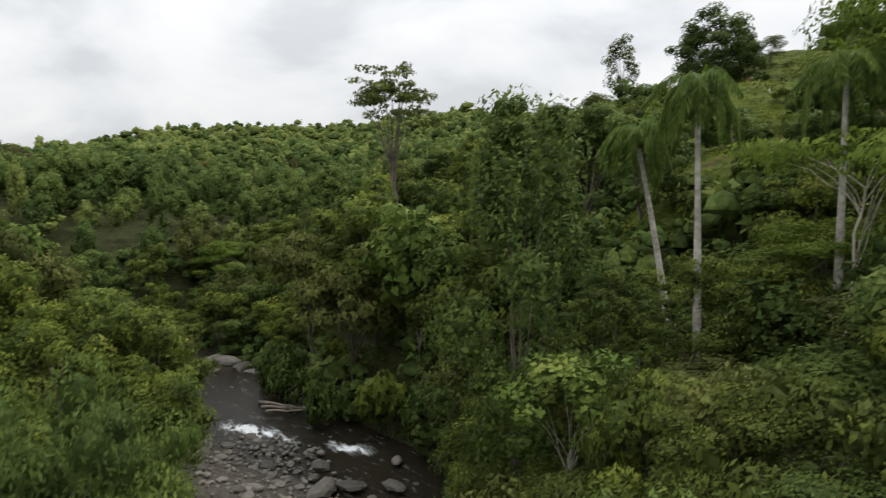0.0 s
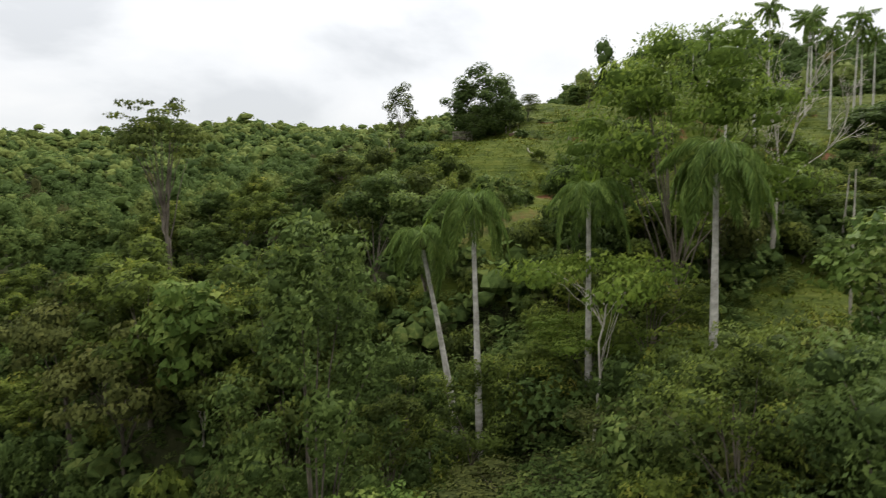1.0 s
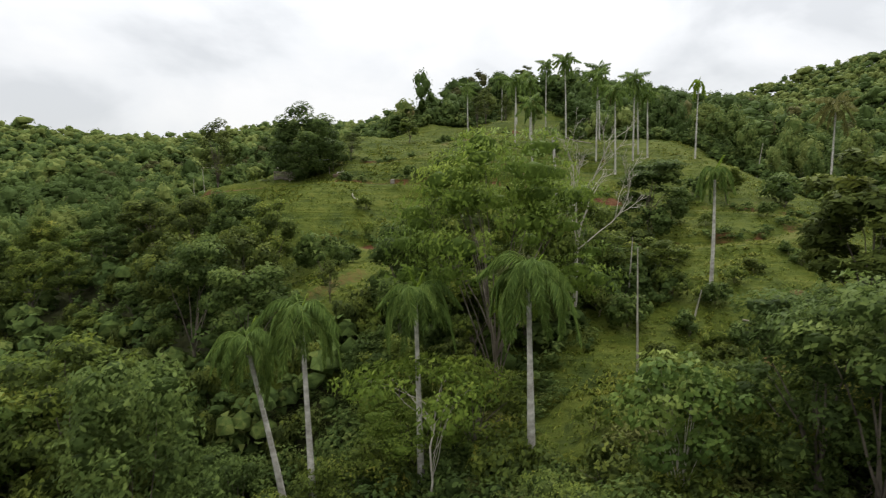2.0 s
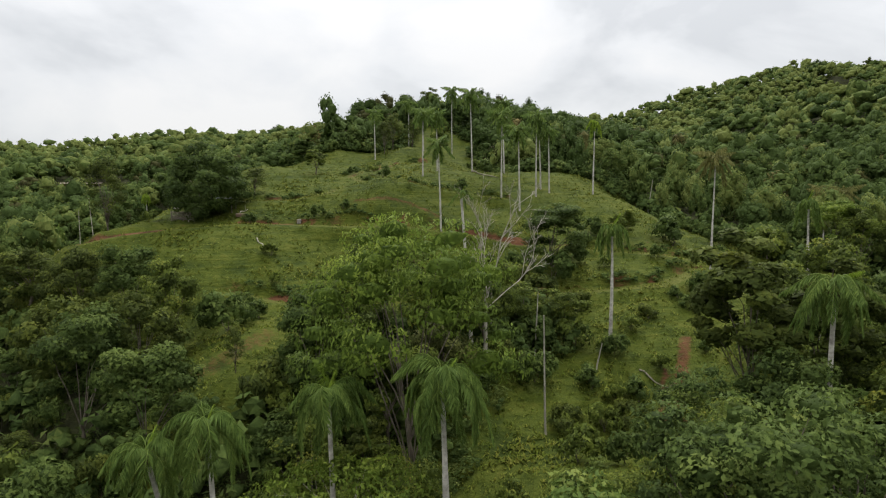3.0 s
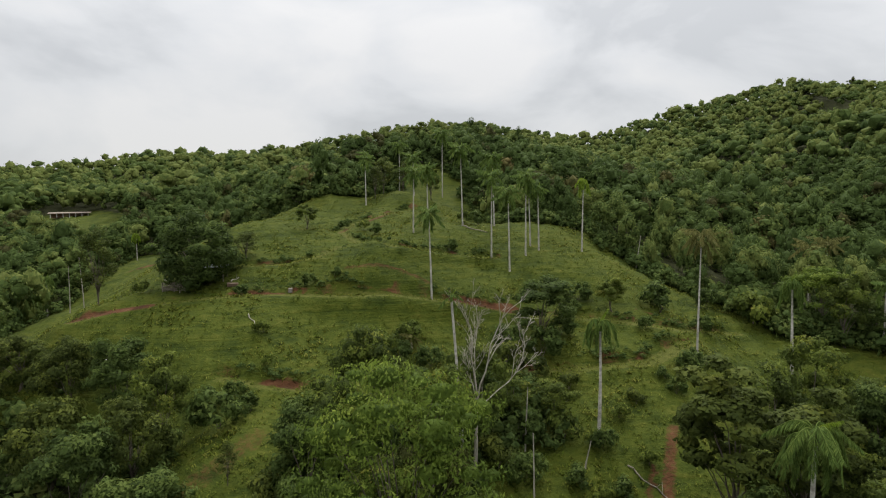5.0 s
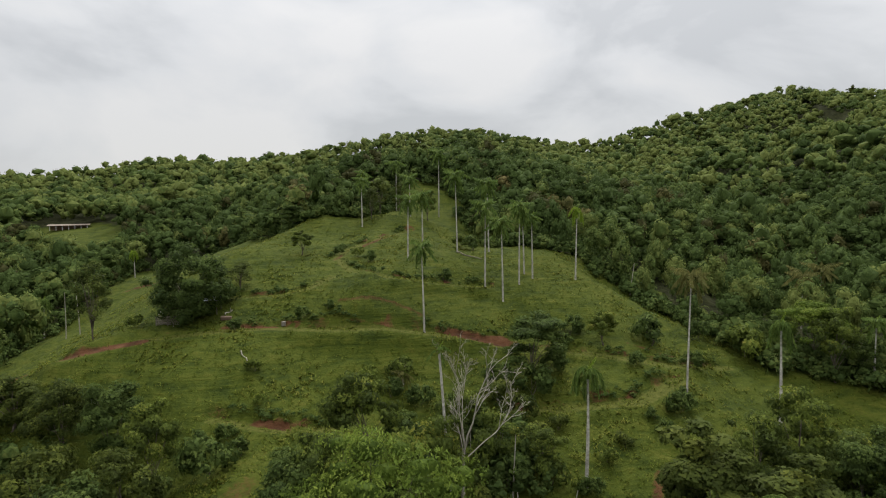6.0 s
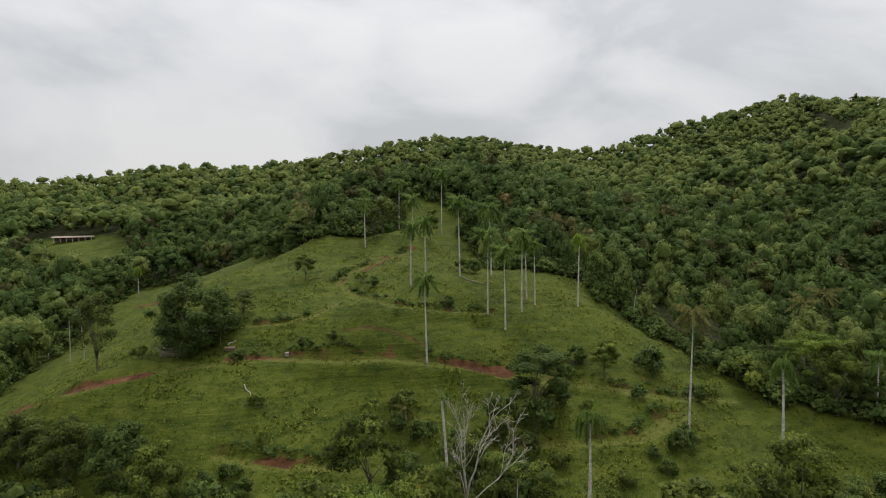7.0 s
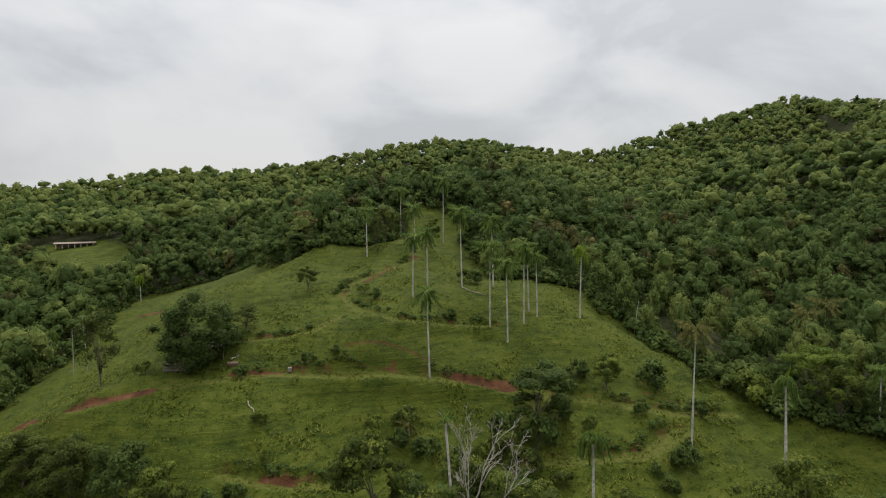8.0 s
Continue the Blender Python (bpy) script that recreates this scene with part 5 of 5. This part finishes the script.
def make_undergrowth():
    """Low growth under the trees and along the meadow's edge."""
    n = 23000
    a, d = rng.uniform(-0.75, 1.52, n), np.sqrt(rng.uniform(16 ** 2, 235 ** 2, n))
    x, y = -d * np.sin(a), d * np.cos(a)
    e = open_ground(x, y)
    keep = wooded(x, y, 0.3) & (rng.random(n) < np.where(e > -6, 0.8, np.where(d < 120, 0.5, 0.08)))
    x, y, e = x[keep], y[keep], e[keep]
    h = rng.uniform(1.2, 3.6, len(x)) * np.clip(0.5 + -e / 6, 0.5, 1.4)
    # a belt of scrub where the woods meet the pasture
    m = 26000
    a, d = rng.uniform(-0.75, 0.25, m), np.sqrt(rng.uniform(62 ** 2, 190 ** 2, m))
    p, q = -d * np.sin(a), d * np.cos(a)
    b = open_ground(p, q)
    belt = (b > -8) & (b < -0.4) & (rng.random(m) < 0.5)
    x, y = np.concatenate([x, p[belt]]), np.concatenate([y, q[belt]])
    h = np.concatenate([h, rng.uniform(1.0, 3.4, int(belt.sum()))])
    h = np.minimum(h, roof_over(x, y) - 0.4 - land(x, y))
    keep = (h > 0.6) & (np.hypot(x, y) > 22)
    x, y, h = x[keep], y[keep], h[keep]
    near = np.hypot(x, y) < 46
    for pick, protos, name in ((near, far_crowns(980, 6, 5, 1, 560, 0.13, -0.2, 0.15), "near_undergrowth"), (~near, LOW, "undergrowth")):
        p, q, k = x[pick], y[pick], h[pick]
        woods(name, np.column_stack([p, q, land(p, q) + 0.42 * k, k * 0.62, 0.6 * k, rng.normal(size=len(p)) * 0.15]), protos, "leafy undergrowth along the meadow and under the trees", 9)


def make_bank_growth():
    """Weeds and ferns on the cut banks above the tracks."""
    rows = []
    for line, width in TRACKS:
        for a, b in zip(line, line[1:]):
            n = int(math.hypot(b[0] - a[0], b[1] - a[1]) * 2.2)
            t = rng.uniform(0, 1, n)
            x, y = a[0] + (b[0] - a[0]) * t, a[1] + (b[1] - a[1]) * t
            nx, ny = -(b[1] - a[1]), b[0] - a[0]
            k = math.hypot(nx, ny)
            nx, ny = nx / k, ny / k
            up = np.where(land(x + 3 * nx, y + 3 * ny) > land(x - 3 * nx, y - 3 * ny), 1.0, -1.0)
            off = up * (0.5 * width + rng.uniform(0.2, 1.6, n))
            x, y = x + nx * off, y + ny * off
            keep = (x > -40) & (np.sin(x * 0.23 + 1.0) + np.sin(y * 0.31 + x * 0.11) > -0.5)
            rows.append(np.column_stack([x, y])[keep])
    xy = np.concatenate(rows)
    h = rng.uniform(0.3, 0.95, len(xy))
    woods("bank_growth", np.column_stack([xy, land(xy[:, 0], xy[:, 1]) + 0.35 * h, h * 0.8, h * 0.55, rng.normal(size=len(xy)) * 0.12]), LOW, "weeds and ferns along the banks of the tracks", 10)


def make_low_cover():
    """Knee-high plants that hide the soil between the near trees."""
    r = np.random.default_rng(93)
    n = 5200
    a, d = r.uniform(-0.62, 1.2, n), np.sqrt(r.uniform(12 ** 2, 62 ** 2, n))
    x, y = -d * np.sin(a), d * np.cos(a)
    keep = wooded(x, y, -0.4)
    x, y = x[keep][:1900], y[keep][:1900]
    h = r.uniform(0.4, 1.1, len(x))
    woods("low_plants", np.column_stack([x, y, land(x, y) + 0.35 * h, h * 1.15, 0.62 * h, r.normal(size=len(x)) * 0.2 - 0.05]), far_crowns(990, 5, 2, 1, 90, 0.24, 0.0, 0.15), "low leafy plants between the trees", 19)


make_bank_growth()
make_undergrowth()
make_low_cover()


# ---- meadow grass ----
def make_grass():
    """Tufts of a few blades each, thicker in patches."""
    r = np.random.default_rng(90)
    n = 150000
    x, y = r.uniform(-72, 74, n), r.uniform(28, 165, n)
    patch = np.sin(x * 0.35 + 1.2 * np.sin(y * 0.21)) * np.sin(y * 0.29 + np.sin(x * 0.17))
    keep = (open_ground(x, y) > -1) & (r.random(n) < np.clip(60 / np.hypot(x, y), 0.25, 1) * (0.75 + 0.35 * patch))
    for line, width, amount in SOIL:
        keep &= (near_line(x, y, line)[0] > 0.5 * width)
    x, y, patch = x[keep][:24000], y[keep][:24000], patch[keep][:24000]
    h = r.uniform(0.14, 0.36, len(x)) * (1 + 0.6 * np.clip(patch, 0, 1))
    tone = 0.3 + 0.16 * r.normal(size=len(x)) + 0.15 * patch
    x, y, h, tone = (np.repeat(w, 4) for w in (x, y, h, tone))
    x, y = x + r.normal(size=len(x)) * 0.16, y + r.normal(size=len(x)) * 0.16
    lean = r.normal(size=(len(x), 3)) * np.array([0.8, 0.8, 0.1]) + np.array([0, 0, 0.75])
    c = np.stack([x, y, land(x, y) + h * 0.3], -1)
    v, f = blades(c, lean, r.normal(size=(len(x), 3)) * 0.2 + np.array([0, 0, 1]), h * 1.25, h * 0.4, 0.1)
    soft = np.repeat(unit(r.normal(size=(len(x), 3)) * 0.3 + np.array([0, 0, 1.0])), 4, 0)
    tagged(new("grass", mesh_of("grass", v, f, GRASS, np.clip(tone + 0.06 * r.normal(size=len(f)), 0, 1.1), True, soft)), "tufted pasture grass on the spur", "grass", "", "stuff")


make_grass()


# ---- fence, shelter and small things by the big tree ----
def box(bm, centre, size, turn=0.0, lean=0.0):
    m = pose(*centre, lean, 0, turn) @ Matrix.Diagonal((*size, 1))
    geo = bmesh.ops.create_cube(bm, size=1.0, matrix=m)
    bmesh.ops.bevel(bm, geom=list({e for v in geo["verts"] for e in v.link_edges}), offset=min(size) * 0.12, segments=1, affect="EDGES")


def mesh_from(bm, name, mat):
    me = bpy.data.meshes.new(name)
    bm.to_mesh(me)
    bm.free()
    me.materials.append(mat)
    return me


def pole_fence(x, y, length, turn, label):
    """A pen wall of rough poles: uprights and stacked rails."""
    r = np.random.default_rng(44)
    ob = thing("pole_fence", (x, y, float(land(x, y))), label, "fence")
    ob.rotation_euler = (0, 0, turn)
    for k in range(5):
        p = length * (k / 4 - 0.5)
        h = 1.55 + r.uniform(-0.15, 0.35)
        w = np.linspace(0, 1, 5)[:, None]
        path = np.concatenate([p + 0.12 * w * r.normal(), 0 * w, -0.4 + (h + 0.4) * w], 1)
        part("post", mesh_of("post", *tube(path, np.full(5, 0.075), 7), DEAD_WOOD if k == 3 else POLE_WOOD, None, True), ob)
    for k in range(9):
        w = np.linspace(0, 1, 6)[:, None]
        path = np.concatenate([length * (w - 0.5) * 1.04, 0.09 * (-1) ** k + 0.02 * np.sin(w * 9 + k), 0.12 + 0.155 * k + 0.05 * np.sin(w * 4 + k)], 1)
        part("rail", mesh_of("rail", *tube(path, np.full(6, 0.06), 6), POLE_WOOD, None, True), ob)
    return ob


pole_fence(-40.6, 90.9, 3.3, 0.12, "rough pen fence of stacked weathered poles under the tree")


def shelter(x, y):
    z = float(land(x, y))
    ob = thing("shelter", (x, y, z), "small open shelter with a grey tin roof under the tree", "shelter")
    for sx in (-1.2, 1.2):
        for sy in (-0.9, 0.9):
            w = np.linspace(0, 1, 4)[:, None]
            part("post", mesh_of("post", *tube(np.concatenate([sx + 0 * w, sy + 0 * w, -0.3 + 2.3 * w], 1), np.full(4, 0.06), 7), POLE_WOOD, None, True), ob)
    bm = bmesh.new()
    for k in range(14):
        box(bm, (-1.5 + k * 0.23, 0, 2.06 + 0.03 * (k % 2)), (0.25, 2.4, 0.03), 0, 7)
    part("roof", mesh_from(bm, "roof", plain("grey tin", (0.32, 0.34, 0.36), 3.0, 0.5, 0.4)), ob, "dull grey tin roof")
    return ob


shelter(-35.6, 95.2)


def tub(x, y, z):
    ob = thing("tub", (x, y, z), "pale upturned tub lying on the pole fence", "tub")
    bm = bmesh.new()
    bmesh.ops.create_cone(bm, cap_ends=True, segments=16, radius1=0.46, radius2=0.36, depth=0.3)
    bmesh.ops.bevel(bm, geom=bm.edges[:], offset=0.03, segments=2, affect="EDGES")
    part("body", mesh_from(bm, "body", plain("pale plastic", (0.6, 0.57, 0.48), 4.0, 0.5)), ob)
    ob.rotation_euler = (0.15, 0.2, 0)


tub(-41.6, 90.95, float(land(-41.6, 90.95)) + 1.72)


def block(x, y, size, label, colour):
    z = float(land(x, y))
    bm = bmesh.new()
    box(bm, (0, 0, size[2] / 2 - 0.08), size, 12, 4)
    for v in bm.verts:
        v.co += Vector((0.03 * math.sin(v.co.y * 9 + v.co.z * 7), 0.03 * math.sin(v.co.x * 8), 0.04 * math.sin(v.co.x * 6 + 1)))
    ob = new("stone_block", mesh_from(bm, "stone_block", plain("pale block " + label[:6], colour, 5.0)))
    ob.location = (x, y, z)
    tagged(ob, label, "stone block")


block(-23.7, 93.2, (0.6, 0.5, 0.7), "weathered pale stone block beside the track", (0.25, 0.225, 0.19))
block(-42.6, 75.1, (1.5, 0.7, 0.35), "flat pale stone slab lying in the pasture", (0.42, 0.41, 0.38))
block(-32.5, 93.0, (1.6, 0.9, 0.5), "low brown heap of earth and stones", (0.13, 0.085, 0.055))


def fallen_log(x, y, length, turn, r0, label, mat=DEAD_WOOD, forks=2, least=-50.0):
    rr = np.random.default_rng(int(abs(x * 10)))
    z = max(float(land(x, y)), least)
    ob = thing("fallen_log", (x, y, z), label, "log")
    w = np.linspace(-0.5, 0.5, 9)[:, None]
    px, py = w * length * math.cos(turn), w * length * math.sin(turn)
    pz = np.maximum(land(x + px[:, 0], y + py[:, 0]), least)[:, None] - z + r0 * 0.9 + 0.1 * np.abs(np.sin(w * 5))
    path = np.concatenate([px + 0.1 * np.sin(w * 9), py, pz], 1)
    part("stem", mesh_of("stem", *tube(path, r0 * (1 - 0.5 * (w[:, 0] + 0.5)), 7), mat, None, True), ob)
    for k in range(forks):
        s = path[5 + k]
        e = s + np.array([rr.normal() * 0.8, rr.normal() * 0.8, rr.uniform(0.5, 1.2)])
        part("branch", mesh_of("branch", *tube(np.linspace(s, e, 4), r0 * np.array([0.5, 0.4, 0.3, 0.12]), 5), mat, None, True), ob)


for k in range(3):
    fallen_log(-53.4 + 1.1 * k, 28.6 - 0.35 * k, 5.5 - 0.7 * k, 0.5 + 0.16 * k, 0.2 - 0.03 * k, "dark wet driftwood log at the rapids", POLE_WOOD, 1, RIVER_LEVEL + 0.2 + 0.12 * k)
fallen_log(20.0, 58.6, 5.5, -0.95, 0.08, "grey fallen branch lying down the slope", POLE_WOOD)
fallen_log(-26.5, 82.6, 2.2, -0.8, 0.09, "short pale log in the pasture", DEAD_WOOD, 0)
fallen_log(6.6, 122.5, 5.5, -0.4, 0.13, "grey fallen trunk in the upper pasture", POLE_WOOD, 0)
fallen_log(-32.7, 94.8, 1.6, 0.9, 0.1, "short pale bent log below the big tree", DEAD_WOOD, 1)
fallen_log(-5.0, 87.5, 1.8, -1.0, 0.08, "short white log in the pasture", DEAD_WOOD, 0)


# ---- long low building across the valley ----
def farmhouse(x, y, turn):
    z = float(land(x, y)) - 0.2
    ob = thing("farm_shed", (x, y, z), "long low shed with white posts and rusty roof on a clearing", "shed")
    ob.rotation_euler = (0, 0, turn)
    bm = bmesh.new()
    box(bm, (0, 1.8, 1.2), (15, 0.2, 2.4))
    part("wall", mesh_from(bm, "wall", plain("brown boards", (0.22, 0.13, 0.08), 2.0)), ob, "brown board wall")
    for k in range(7):
        bm = bmesh.new()
        box(bm, (-7.4 + k * 2.46, -1.8, 1.1), (0.3, 0.3, 2.2))
        part("post", mesh_from(bm, "post", bpy.data.materials.get("whitewash") or plain("whitewash", (0.5, 0.48, 0.44), 3.0)), ob, "whitewashed post")
    bm = bmesh.new()
    for k in range(26):
        box(bm, (-8.1 + k * 0.65, 0, 2.45 + 0.05 * (k % 2)), (0.7, 4.8, 0.06), 0, 6)
    part("roof", mesh_from(bm, "roof", plain("rusty sheet", (0.3, 0.24, 0.19), 1.5, 0.6, 0.2)), ob, "rusty sheet roof")


farmhouse(-170.0, 279.0, 0.45)
